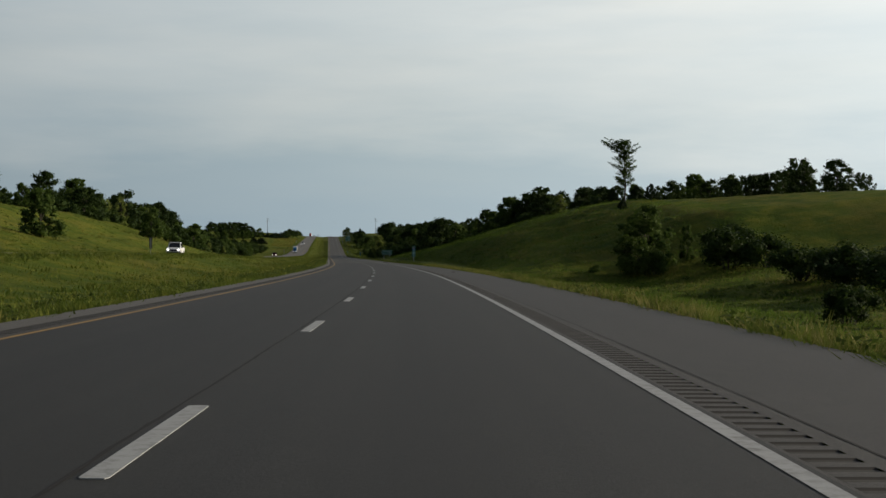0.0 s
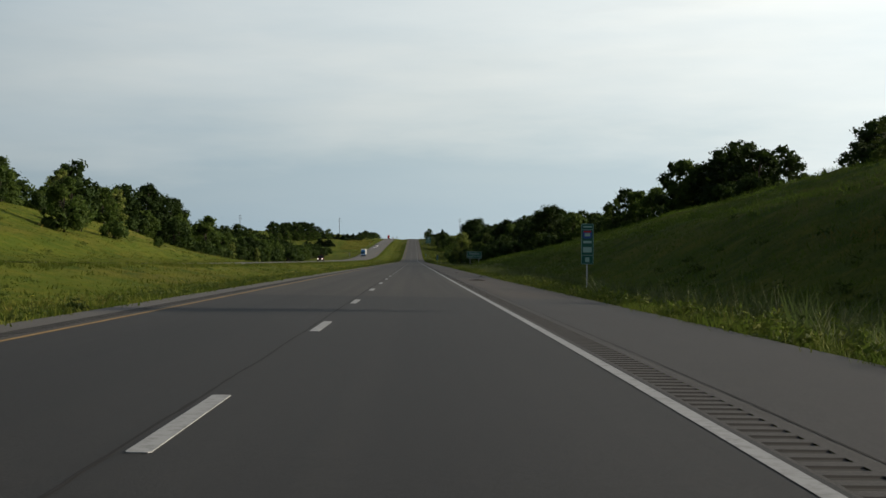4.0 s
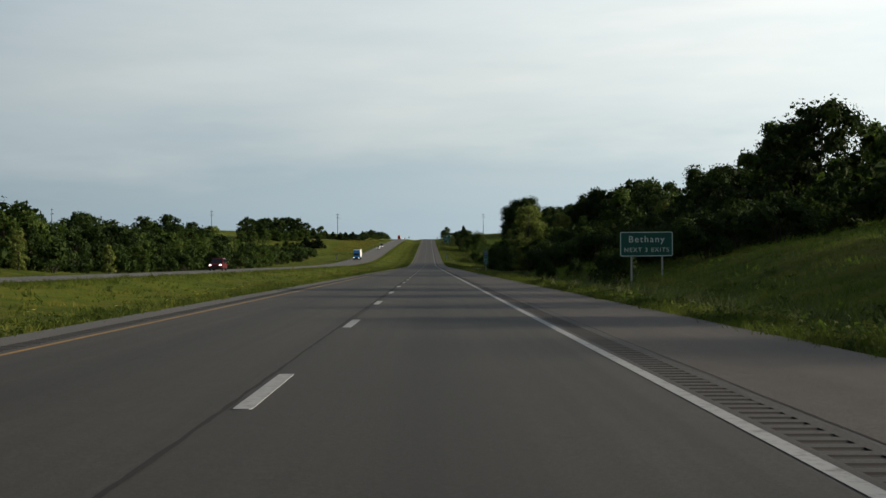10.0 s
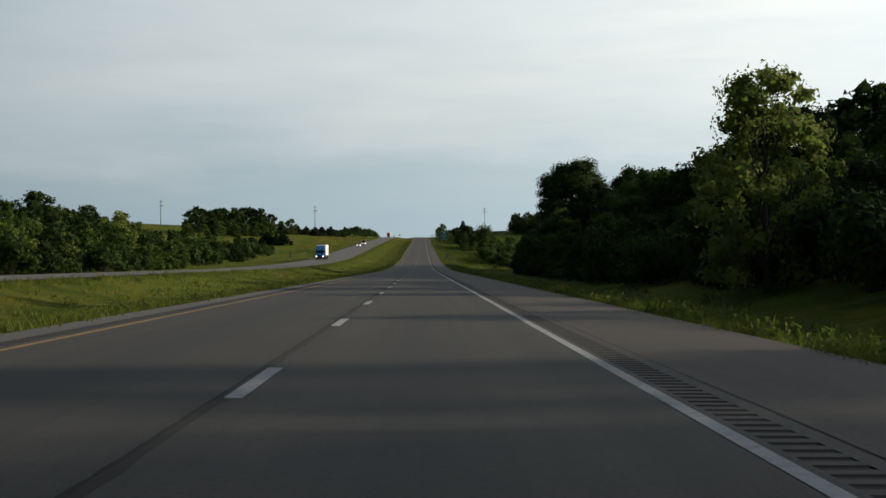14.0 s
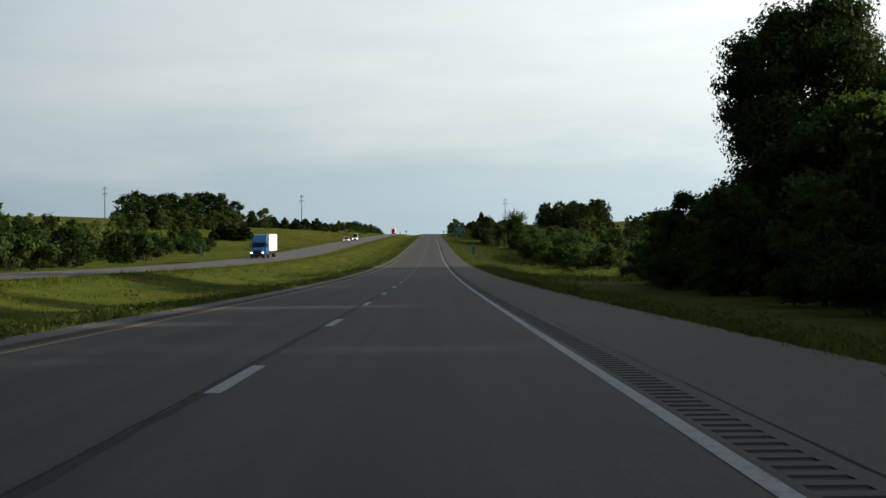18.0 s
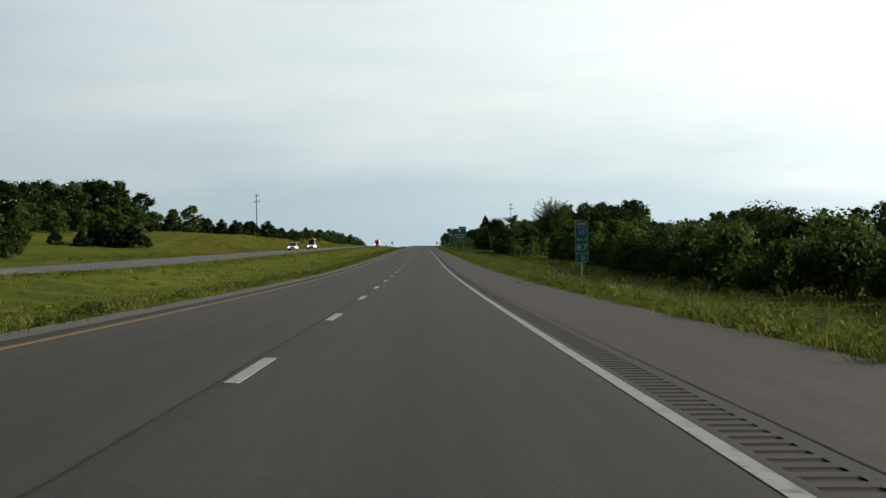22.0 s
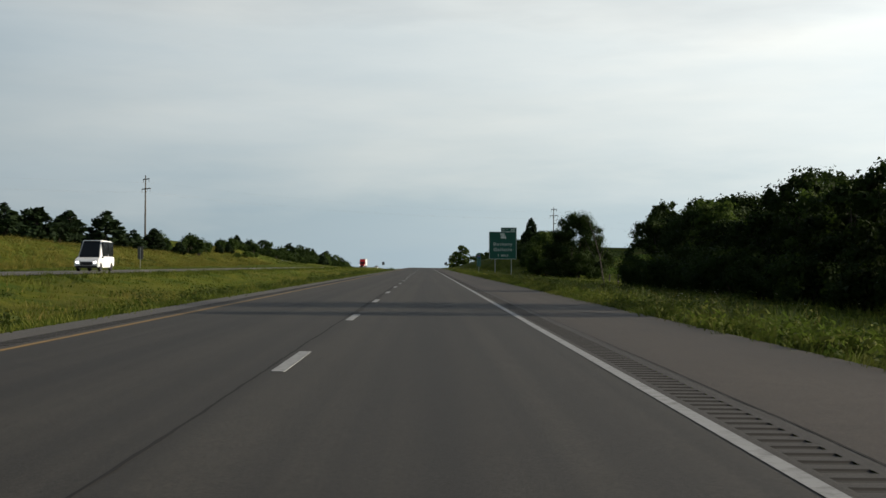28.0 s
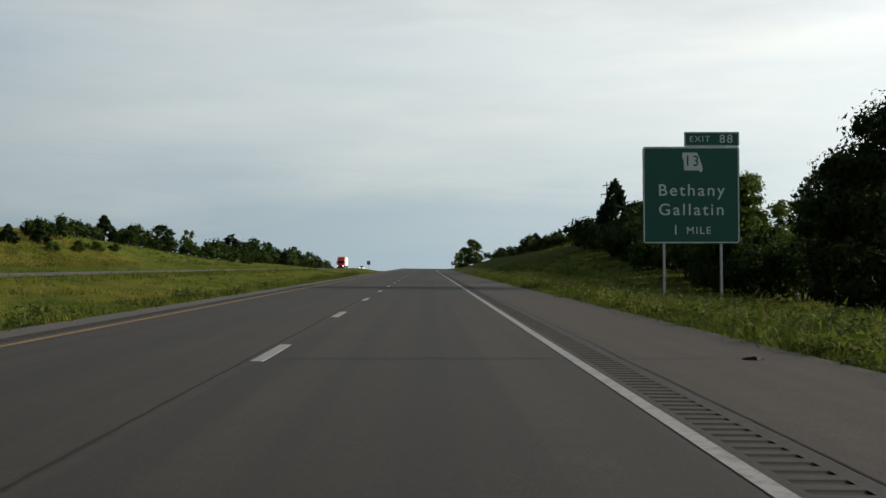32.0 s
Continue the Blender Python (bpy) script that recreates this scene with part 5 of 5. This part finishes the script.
def border(w, h, r, t, x=0.0, z=0.0, y=-.009):
    """A thin raised frame just inside a plate's rim."""
    bm = bmesh.new()
    rings = []
    for ww, hh, rr in ((w, h, r), (w - 2 * t, h - 2 * t, max(.01, r - t))):
        ring = []
        for cx, cz, a0 in ((ww / 2 - rr, hh / 2 - rr, 0), (-ww / 2 + rr, hh / 2 - rr, 90), (-ww / 2 + rr, -hh / 2 + rr, 180), (ww / 2 - rr, -hh / 2 + rr, 270)):
            for k in range(5):
                q = radians(a0 + 22.5 * k)
                ring.append(bm.verts.new((x + cx + rr * math.cos(q), y, z + cz + rr * math.sin(q))))
        rings.append(ring)
    n = len(rings[0])
    for i in range(n):
        bm.faces.new((rings[0][i], rings[1][i], rings[1][(i + 1) % n], rings[0][(i + 1) % n]))
    bmesh.ops.recalc_face_normals(bm, faces=bm.faces)
    return bm


def i_post(x, z0, z1, deep=.16, wide=.10):
    bm = bmesh.new()
    box(x, .07, z0, wide, .012, z1 - z0, bm=bm)
    box(x, .07 + deep, z0, wide, .012, z1 - z0, bm=bm)
    box(x, .07 + deep / 2, z0, .012, deep - .012, z1 - z0, bm=bm)
    return bm


def face_pose(s, u):
    return Matrix.LocRotScale(Vector(place(s, u, float(ground(s, u)))), Euler((0, 0, float(along(s, 3)))), None)


def guide_sign(s, u, w, h, z, lines, label, tab=None, shield=False, posts=(.25, .75)):
    """A green guide sign on steel posts; z: its lower edge over the ground."""
    t = thing("guide_sign", label, "road sign", m=face_pose(s, u))
    panel = part("panel", (rounded(w, h, .12, 0, .03, 0, z + h / 2), M["green"]), t, "green reflective panel")
    part("border", (border(w - .05, h - .05, .11, .05, 0, z + h / 2, -.004), M["sign_white"]), panel)
    for text, size, x, zz, wide in lines:
        lettering(text, size, x, z + zz, M["sign_white"], panel, wide=wide, y=-.008)
    for q in posts:
        part("post", (i_post((q - .5) * w, -.3, z + h * .92), M["steel"]), t, "galvanised steel post")
    for zz in (.2, .5, .8):
        part("stringer", (box(0, .05, z + h * zz, w * .92, .03, .06), M["steel"]), t)
    if tab:
        text, tw, th, tx = tab
        plate = part("exit_tab", (rounded(tw, th, .05, 0, .03, tx, z + h + th / 2 + .01), M["green"]), t, "small green exit tab")
        part("border", (border(tw - .05, th - .05, .05, .03, tx, z + h + th / 2 + .01, -.004), M["sign_white"]), plate)
        for words, size, x in text:
            lettering(words, size, tx + x, z + h + th / 2 + .01, M["sign_white"], plate, wide=1.05, y=-.008)
    if shield:
        x, zz, k = shield
        bm = bmesh.new()
        outline = ((-.46, .5), (.25, .5), (.3, .36), (.36, .22), (.42, .05), (.5, -.2), (.52, -.36), (.43, -.5), (.34, -.38), (-.4, -.38), (-.42, .1), (-.5, .3))
        front = [bm.verts.new((x + a * k, -.008, z + zz + b * k)) for a, b in outline]
        back = [bm.verts.new((x + a * k, -.001, z + zz + b * k)) for a, b in outline]
        bm.faces.new(front)
        for i in range(len(front)):
            j = (i + 1) % len(front)
            bm.faces.new((front[i], front[j], back[j], back[i]))
        bmesh.ops.recalc_face_normals(bm, faces=bm.faces)
        plate = part("shield", (bm, M["sign_white"]), panel, "white state route shield")
        lettering("13", .74 * k, x - .02 * k, z + zz + .06 * k, M["black"], panel, wide=.9, y=-.014)
    return t


guide_sign(447, 16.1, 3.55, 1.67, 1.8, [("Bethany", .62, 0, 1.14, 1.0), ("NEXT 3 EXITS", .40, 0, .44, 1.02)], "green guide sign on two steel posts naming Bethany", posts=(.22, .8))
guide_sign(1219.5, 13.95, 4.4, 4.4, 2.9, [("Bethany", .75, 0, 2.40, 1.04), ("Gallatin", .75, 0, 1.52, 1.04), ("1", .64, -.72, .60, .95), ("MILE", .46, .32, .58, 1.05)],
           "large green exit guide sign on two steel posts", tab=((("EXIT", .38, -.55), ("88", .54, .65)), 2.5, .66, .95), shield=(.05, 3.67, .92), posts=(.22, .81))


def mile_marker(s, u, mile, tenth):
    """A tall narrow reference marker: heading, shield, mile, tenth."""
    t = thing("mile_marker", "tall narrow green mile marker on a steel post", "road sign", "mile markers along the road", m=face_pose(s, u) @ Matrix.Diagonal((.86, .86, .79, 1)))
    w, h, z = .60, 2.12, 1.56
    panel = part("panel", (rounded(w, h, .05, 0, .012, 0, z + h / 2), M["green"]), t, "green reflective panel")
    part("border", (border(w - .02, h - .02, .05, .02, 0, z + h / 2, -.004), M["marker_white"]), panel)
    part("bar", (box(0, -.005, z + h - .32, w - .06, .006, .025), M["marker_white"]), panel)
    part("bar", (box(0, -.005, z + .46, w - .06, .006, .025), M["marker_white"]), panel)
    part("bar", (box(0, -.005, z + h - .20, w * .7, .006, .075), M["marker_white"]), panel)
    part("shield", (rounded(.44, .42, .13, -.006, 0, 0, z + 1.56), M["shield_blue"]), panel, "blue and red interstate shield")
    part("shield_top", (box(0, -.009, z + 1.66, .36, .006, .09), M["shield_red"]), panel)
    if not mile:
        for zz, ww, hh in ((1.46, .26, .16), (1.1, .4, .12), (.62, .42, .28), (.12, .2, .24)):
            part("bar", (box(0, -.012, z + zz, ww, .006, hh), M["marker_white"]), panel)
    else:
        lettering("35", .27, 0, z + 1.53, M["marker_white"], panel, y=-.014)
        lettering("MILE", .19, 0, z + 1.17, M["marker_white"], panel, y=-.008)
        lettering(mile, .44, 0, z + .76, M["marker_white"], panel, y=-.008)
        lettering(tenth, .36, .05, z + .23, M["marker_white"], panel, y=-.008)
    part("post", (i_post(0, -.3, z + h * .9, .05, .06), M["steel"]), t)


mile_marker(197, 8.8, "", "")
mile_marker(517.5, 8.55, "86", "8")
mile_marker(850, 8.3, "87", "0")
mile_marker(1178.5, 8.4, "87", "2")


def back_sign(s, u, w, h, z, posts, label):
    """A sign for the other direction: its bare back is seen."""
    t = thing("road_sign", label, "road sign", m=face_pose(s, u))
    part("panel", (rounded(w, h, .05, .0, .02, 0, z + h / 2), M["sign_back"]), t)
    for x in posts:
        part("post", (box(x, -.04, -.3, .07, .05, z + h * .9 + .3), M["steel"]), t)


back_sign(851, -34.0, .5, 1.7, 1.1, (0,), "bare metal back of a narrow sign on one post")
back_sign(219, -34.5, .5, 1.9, 1.0, (0,), "bare metal back of a narrow sign on one post")
back_sign(1176, -34.0, .7, 1.6, 1.1, (0,), "bare metal back of a narrow sign on one post")
back_sign(1585, -17.5, 1.1, 1.3, 1.6, (0,), "bare metal back of a square sign near the crest")
back_sign(1500, 9.4, .6, 1.2, 1.0, (0,), "small narrow sign near the crest")
back_sign(1545, 9.6, .6, .9, 1.2, (0,), "small narrow sign near the crest")

# ---- power line ----
POLES = ((1130, -226), (1231, -147), (1332, -68), (1506, 51), (1600, 117))
ARMS = ((-.9, 3.2), (-3.3, 4.6))


def power_pole(s, u, tall):
    p = Vector(place(s, u, float(ground(s, u)) - .4))
    t = thing("power_pole", "tall wooden power pole with two crossarms", "power pole", "poles of the power line", m=Matrix.Translation(p) @ Matrix.Rotation(radians(-50), 4, "Z"))
    v, f = tube([(0, 0, 0), (0, 0, tall * .5), (0, 0, tall)], [.24, .2, .14], 10)
    part("pole", mesh("pole", v, f, M["pole"], smooth=True), t)
    for dz, w in ARMS:
        arm = part("crossarm", (box(0, .17, tall + dz - .12, w, .12, .24, .01), M["pole"]), t)
        for x in (-w / 2 + .15, w / 2 - .15):
            vv, ff = tube([(x, .17, tall + dz), (x, .17, tall + dz - .9)], [.07, .05], 6)
            part("insulator", mesh("insulator", vv, ff, M["sign_back"]), arm)
    for x in (-.9, .9):
        vv, ff = tube([(x, .17, tall + ARMS[1][0]), (0, .1, tall + ARMS[1][0] - 1.2)], [.03, .03], 5)
        part("brace", mesh("brace", vv, ff, M["pole"]), t)
    return p, tall


tops = [power_pole(s, u, h) for (s, u), h in zip(POLES, (15.5, 16.0, 16.2, 19.5, 16.5))]
wires = thing("power_line_wires", "thin sagging wires between the power poles", "wires")
for (p, h), (q, k) in zip(tops, tops[1:]):
    across = (q - p).cross(Vector((0, 0, 1))).normalized()
    for off, dz in ((-2.1, -4.2), (2.1, -4.2), (1.4, -1.8)):
        a, b = p + across * off + Vector((0, 0, h + dz)), q + across * off + Vector((0, 0, k + dz))
        pts = [a.lerp(b, i / 10) - Vector((0, 0, 2.0 * (1 - (i / 5 - 1) ** 2))) for i in range(11)]
        v, f = tube(pts, [.006] * 11, 4)
        part("wire", mesh("wire", v, f, M["wire"]), wires)


# ---- fence and shed ----
fence = thing("field_fence", "old wire fence with weathered wooden posts along the field", "fence")
line = [(1112 + 5.5 * i, 22.5 + .25 * math.sin(i)) for i in range(10)]
feet = [Vector(place(s, u, float(ground(s, u)))) for s, u in line]
for p in feet:
    v, f = tube([p - Vector((0, 0, .3)), p + Vector((0, 0, .6)), p + Vector((.02, 0, 1.25))], [.085, .08, .07], 7)
    part("post", mesh("post", v, f, M["dead"]), fence)
for z in (.35, .7, 1.05):
    v, f = tube([p + Vector((0, .08, z)) for p in feet], [.006] * len(feet), 4)
    part("wire", mesh("wire", v, f, M["wire"]), fence)

shed = thing("farm_shed", "low weathered farm shed with a grey tin roof", "shed", m=stand(278, 92, 15, .6))
part("wall", (box(0, 0, -.3, 14, 7, 3.1), M["shed"]), shed)
bm = bmesh.new()
prof = [(-7.4, -3.9, 2.7), (-7.4, 0, 4.4), (-7.4, 3.9, 2.7), (7.4, -3.9, 2.7), (7.4, 0, 4.4), (7.4, 3.9, 2.7)]
pv = [bm.verts.new(p) for p in prof] + [bm.verts.new((a, b, c + .12)) for a, b, c in prof]
for q in ((6, 7, 10, 9), (7, 8, 11, 10), (0, 3, 4, 1), (1, 4, 5, 2), (0, 6, 9, 3), (2, 5, 11, 8), (0, 1, 7, 6), (1, 2, 8, 7), (3, 9, 10, 4), (4, 10, 11, 5)):
    bm.faces.new([pv[i] for i in q])
bmesh.ops.recalc_face_normals(bm, faces=bm.faces)
part("roof", (bm, M["shed_roof"]), shed)
part("door", (box(-2.5, -3.53, -.1, 2.6, .06, 2.4), M["shed_roof"]), shed)


# ---- vehicles on the opposite carriageway ----
def slab(profile, half, top_in=0.0, z_top=None, bevel=.05):
    """A side profile of (y, z) points swept across the width; above z_top it narrows by top_in."""
    bm = bmesh.new()
    zs = [z for y, z in profile]
    zt = z_top if z_top is not None else max(zs)
    def side(x):
        return [bm.verts.new((x * (half - (top_in * (z - zt) / max(.01, max(zs) - zt) if z > zt else 0)), y, z)) for y, z in profile]
    a, b = side(-1), side(1)
    bm.faces.new(a)
    bm.faces.new(b[::-1])
    for i in range(len(a)):
        j = (i + 1) % len(a)
        bm.faces.new((a[j], a[i], b[i], b[j]))
    bmesh.ops.recalc_face_normals(bm, faces=bm.faces)
    if bevel:
        bmesh.ops.bevel(bm, geom=bm.edges[:], offset=bevel, segments=2, affect="EDGES")
    return bm


def wheel(parent, x, y, r, wide):
    v, f = tube([(x - wide / 2, y, r), (x - wide / 2 * .8, y, r), (x + wide / 2 * .8, y, r), (x + wide / 2, y, r)], [r * .88, r, r, r * .88], 18)
    w = part("wheel", mesh("tyre", v, f, M["rubber"]), parent)
    v, f = tube([(x - wide / 2 - .01, y, r), (x + wide / 2 + .01, y, r)], [r * .55, r * .55], 14)
    part("rim", mesh("rim", v, f, M["chrome"]), w)


def drive(s, u, toward=True):
    p = Vector(place(s, u, float(step_up(s)) + .002))
    return Matrix.LocRotScale(p, Euler((-math.atan(grade(s)) if toward else math.atan(grade(s)), 0, heading(s) + (math.pi if toward else 0))), None)


def lights(parent, w, y, z, r=.11):
    for x in (-w, w):
        h = part("headlight", (box(x, y, z - r * .6, r * 2.4, .06, r * 1.3, .02), M["headlight"]), parent, "lit headlight")


def car(s, u, paint_name, body, cabin, half, label, category, r=.36, axles=(-1.4, 1.4), extra=None):
    """A vehicle facing +y before it is turned: lower body, cabin, panes, wheels."""
    t = thing(category.replace(" ", "_"), label, category, m=drive(s, u))
    part("body", (slab(body, half), M[paint_name]), t)
    zt = min(z for y, z in cabin)
    part("cabin", (slab(cabin, half * .95, .16, zt), M[paint_name]), t)
    ys = sorted(y for y, z in cabin)
    top_z = max(z for y, z in cabin)
    roof = sorted(y for y, z in cabin if z > top_z - .1)
    y_front, y_roof = max(ys), max(roof)
    bm = bmesh.new()
    a = [(-half * .84, y_front - .02, zt + .06), (half * .84, y_front - .02, zt + .06), (half * .70, y_roof + .05, top_z - .08), (-half * .70, y_roof + .05, top_z - .08)]
    n = Vector((0, top_z - zt, y_front - y_roof)).normalized() * .03
    va = [bm.verts.new(Vector(q) + n) for q in a]
    vb = [bm.verts.new(Vector(q) - n) for q in a]
    bm.faces.new(va)
    for i in range(4):
        bm.faces.new((va[i], va[(i + 1) % 4], vb[(i + 1) % 4], vb[i]))
    bmesh.ops.recalc_face_normals(bm, faces=bm.faces)
    part("windscreen", (bm, M["glass"]), t)
    for x in (-1, 1):
        y0, y1 = min(roof) + .05, y_roof
        for a0, a1 in ((y0, (y0 + y1) / 2 - .05), ((y0 + y1) / 2 + .05, y1 + .25)):
            part("side_window", (box(x * half * .885, (a0 + a1) / 2, zt + .1, .1, a1 - a0, top_z - zt - .24, .02), M["glass"]), t)
        for y in axles:
            wheel(t, x * (half - .1), y, r, .24)
        part("mirror", (box(x * (half + .08), y_front - .35, zt, .18, .1, .15, .03), M["trim"]), t)
    fy = max(y for y, z in body)
    part("grille", (box(0, fy - .02, .5, half * 1.0, .08, .28, .02), M["trim"]), t)
    part("bumper", (box(0, fy - .02, .28, half * 1.85, .12, .2, .04), M["trim"]), t)
    lights(t, half * .74, fy - .0, .74)
    return t


PICK = [(-2.9, .45), (-2.9, 1.08), (2.0, 1.08), (2.75, .98), (2.9, .75), (2.9, .4), (2.0, .33), (-2.0, .33)]
car(190, -26.9, "car_white", PICK, [(-.9, 1.0), (-.8, 1.82), (.65, 1.84), (1.55, 1.0)], 1.0, "white pickup truck with lit headlights", "pickup truck", .40, (-1.75, 1.85))
SUV = [(-2.25, .45), (-2.3, .95), (1.2, 1.02), (2.1, .95), (2.3, .7), (2.3, .36), (1.5, .28), (-1.6, .28)]
car(534, -26.9, "car_red", SUV, [(-2.15, .9), (-1.85, 1.66), (.35, 1.70), (1.25, .92)], .92, "dark red sport utility car with lit headlights", "car", .36, (-1.35, 1.4))
car(1080, -26.9, "car_white", SUV, [(-2.15, .9), (-1.85, 1.72), (.35, 1.76), (1.25, .92)], .95, "white sport utility car with lit headlights", "car", .37, (-1.4, 1.45))
VAN = [(-2.8, .45), (-2.85, 1.2), (1.7, 1.2), (2.5, 1.05), (2.75, .8), (2.75, .36), (1.9, .3), (-2.0, .3)]
car(1127, -26.9, "car_white", VAN, [(-2.8, 1.1), (-2.75, 2.6), (.75, 2.65), (1.85, 1.1)], 1.0, "white high-roofed delivery van with lit headlights", "van", .37, (-1.8, 1.8))
car(1655, -23.3, "car_white", SUV, [(-2.15, .9), (-1.85, 1.6), (.35, 1.64), (1.25, .92)], .92, "white car far off near the crest", "car", .35, (-1.35, 1.4))


def lorry(s, u, paint_name, length, label):
    """A sleeper-cab tractor with a box trailer."""
    t = thing("truck", label, "truck", m=drive(s, u))
    part("hood", (slab([(1.2, .55), (1.2, 1.9), (2.9, 1.6), (3.25, 1.35), (3.3, .5)], .92, 0, None, .08), M[paint_name]), t)
    part("cab", (slab([(-2.2, .7), (-2.2, 3.85), (-.6, 3.9), (.55, 3.05), (.9, 2.75), (1.35, 1.85), (1.35, .7)], 1.2, .12, 2.9, .07), M[paint_name]), t)
    part("windscreen", (slab([(1.02, 2.62), (1.42, 1.92), (1.36, 1.86), (.94, 2.6)], 1.0, 0, None, .01), M["glass"]), t)
    part("grille", (box(0, 3.31, .62, .95, .06, .78, .02), M["trim"]), t)
    part("bumper", (box(0, 3.3, .28, 2.3, .22, .36, .05), M["trim"]), t)
    for x in (-1, 1):
        part("side_window", (box(x * 1.19, .75, 1.95, .05, .75, .62, .02), M["glass"]), t)
        part("fender", (box(x * 1.02, 2.35, .98, .36, 1.35, .2, .06), M[paint_name]), t)
        part("fuel_tank", (box(x * .98, -.6, .45, .55, 1.5, .6, .15), M["chrome"]), t)
        part("mirror", (box(x * 1.42, 1.25, 1.75, .2, .08, .7, .03), M["trim"]), t)
        part("exhaust_stack", mesh("exhaust_stack", *tube([(x * 1.12, -2.35, 1.0), (x * 1.12, -2.35, 3.9)], [.07, .07], 8), M["chrome"]), t)
        for y in (2.35, -2.6, -3.9):
            wheel(t, x * 1.0, y, .5, .34)
        for y in (-length - 1.2, -length + .1):
            wheel(t, x * 1.0, y, .5, .5)
        part("side_skirt", (box(x * 1.18, -length / 2 - 2.2, .75, .06, length * .35, .3), M["trim"]), t)
    part("chassis", (box(0, -1.4, .7, .9, 6.2, .3, .02), M["trim"]), t)
    tr = part("trailer", (box(0, -2.6 - length / 2, 1.15, 2.58, length, 2.92, .04), M["trailer"]), t, "plain white box trailer")
    for i in range(int(length / 1.2)):
        for x in (-1.296, 1.296):
            part("rib", (box(x, -2.9 - i * 1.2, 1.2, .012, .05, 2.8), M["trailer"]), tr)
    part("roof_rail", (box(0, -2.6 - length / 2, 4.04, 2.6, length, .06), M["steel"]), tr)
    part("bogie", (box(0, -length - .5, .7, 1.1, 2.6, .42, .03), M["trim"]), t)
    lights(t, .95, 3.36, .95, .13)
    return t


lorry(868, -27.2, "truck_blue", 10.5, "blue sleeper-cab truck pulling a white box trailer")
lorry(1592, -27.2, "truck_red", 15.5, "red sleeper-cab truck pulling a white box trailer")

# ---- litter on the shoulder ----
def tyre_scrap(s, u, size, turn):
    """A torn lump of tread: thick, bent, with ragged ends."""
    r = random.Random(int(s))
    bm = bmesh.new()
    n, rows = 7, []
    for i in range(n + 1):
        f = i / n - .5
        w = size * (.34 if size < .6 else .13) * (1 - 1.4 * f * f) * r.uniform(.7, 1.2)
        bow = size * .5 * f * f
        z = .01 + min(size, .4) * .16 * math.cos(f * 2.6) * r.uniform(.6, 1)
        rows.append([bm.verts.new(q) for q in ((size * f, bow - w, 0), (size * f, bow - w * .8, z), (size * f, bow + w * .8, z * r.uniform(.7, 1)), (size * f, bow + w, 0))])
    for a, b in zip(rows, rows[1:]):
        for k in range(4):
            bm.faces.new((a[k], a[(k + 1) % 4], b[(k + 1) % 4], b[k]))
    bm.faces.new(rows[0])
    bm.faces.new(rows[-1][::-1])
    bmesh.ops.recalc_face_normals(bm, faces=bm.faces)
    me = bpy.data.meshes.new("tyre_scrap")
    bm.to_mesh(me)
    bm.free()
    me.materials.append(M["rubber"])
    ob = new("tyre_scrap", me)
    ob.matrix_basis = Matrix.LocRotScale(Vector(place(s, u, -float(fall(s)) * u + .001)), Euler((0, 0, radians(turn))), None)
    return tagged(ob, "black scrap of torn tyre tread on the shoulder", "tyre scrap", "tyre scraps on the shoulder")


for s, u, size, turn in ((87.5, 5.6, .28, 20), (93, 6.3, .12, 70), (217, 5.3, .9, 8), (234, 6.4, .2, 30), (256, 5.4, .22, 0), (303, 6.2, .16, 40), (322, 6.6, .14, 80), (856, 6.2, .22, 10), (1178, 6.0, .25, 0), (485, 6.4, .16, 15)):
    tyre_scrap(s, u, size, turn)
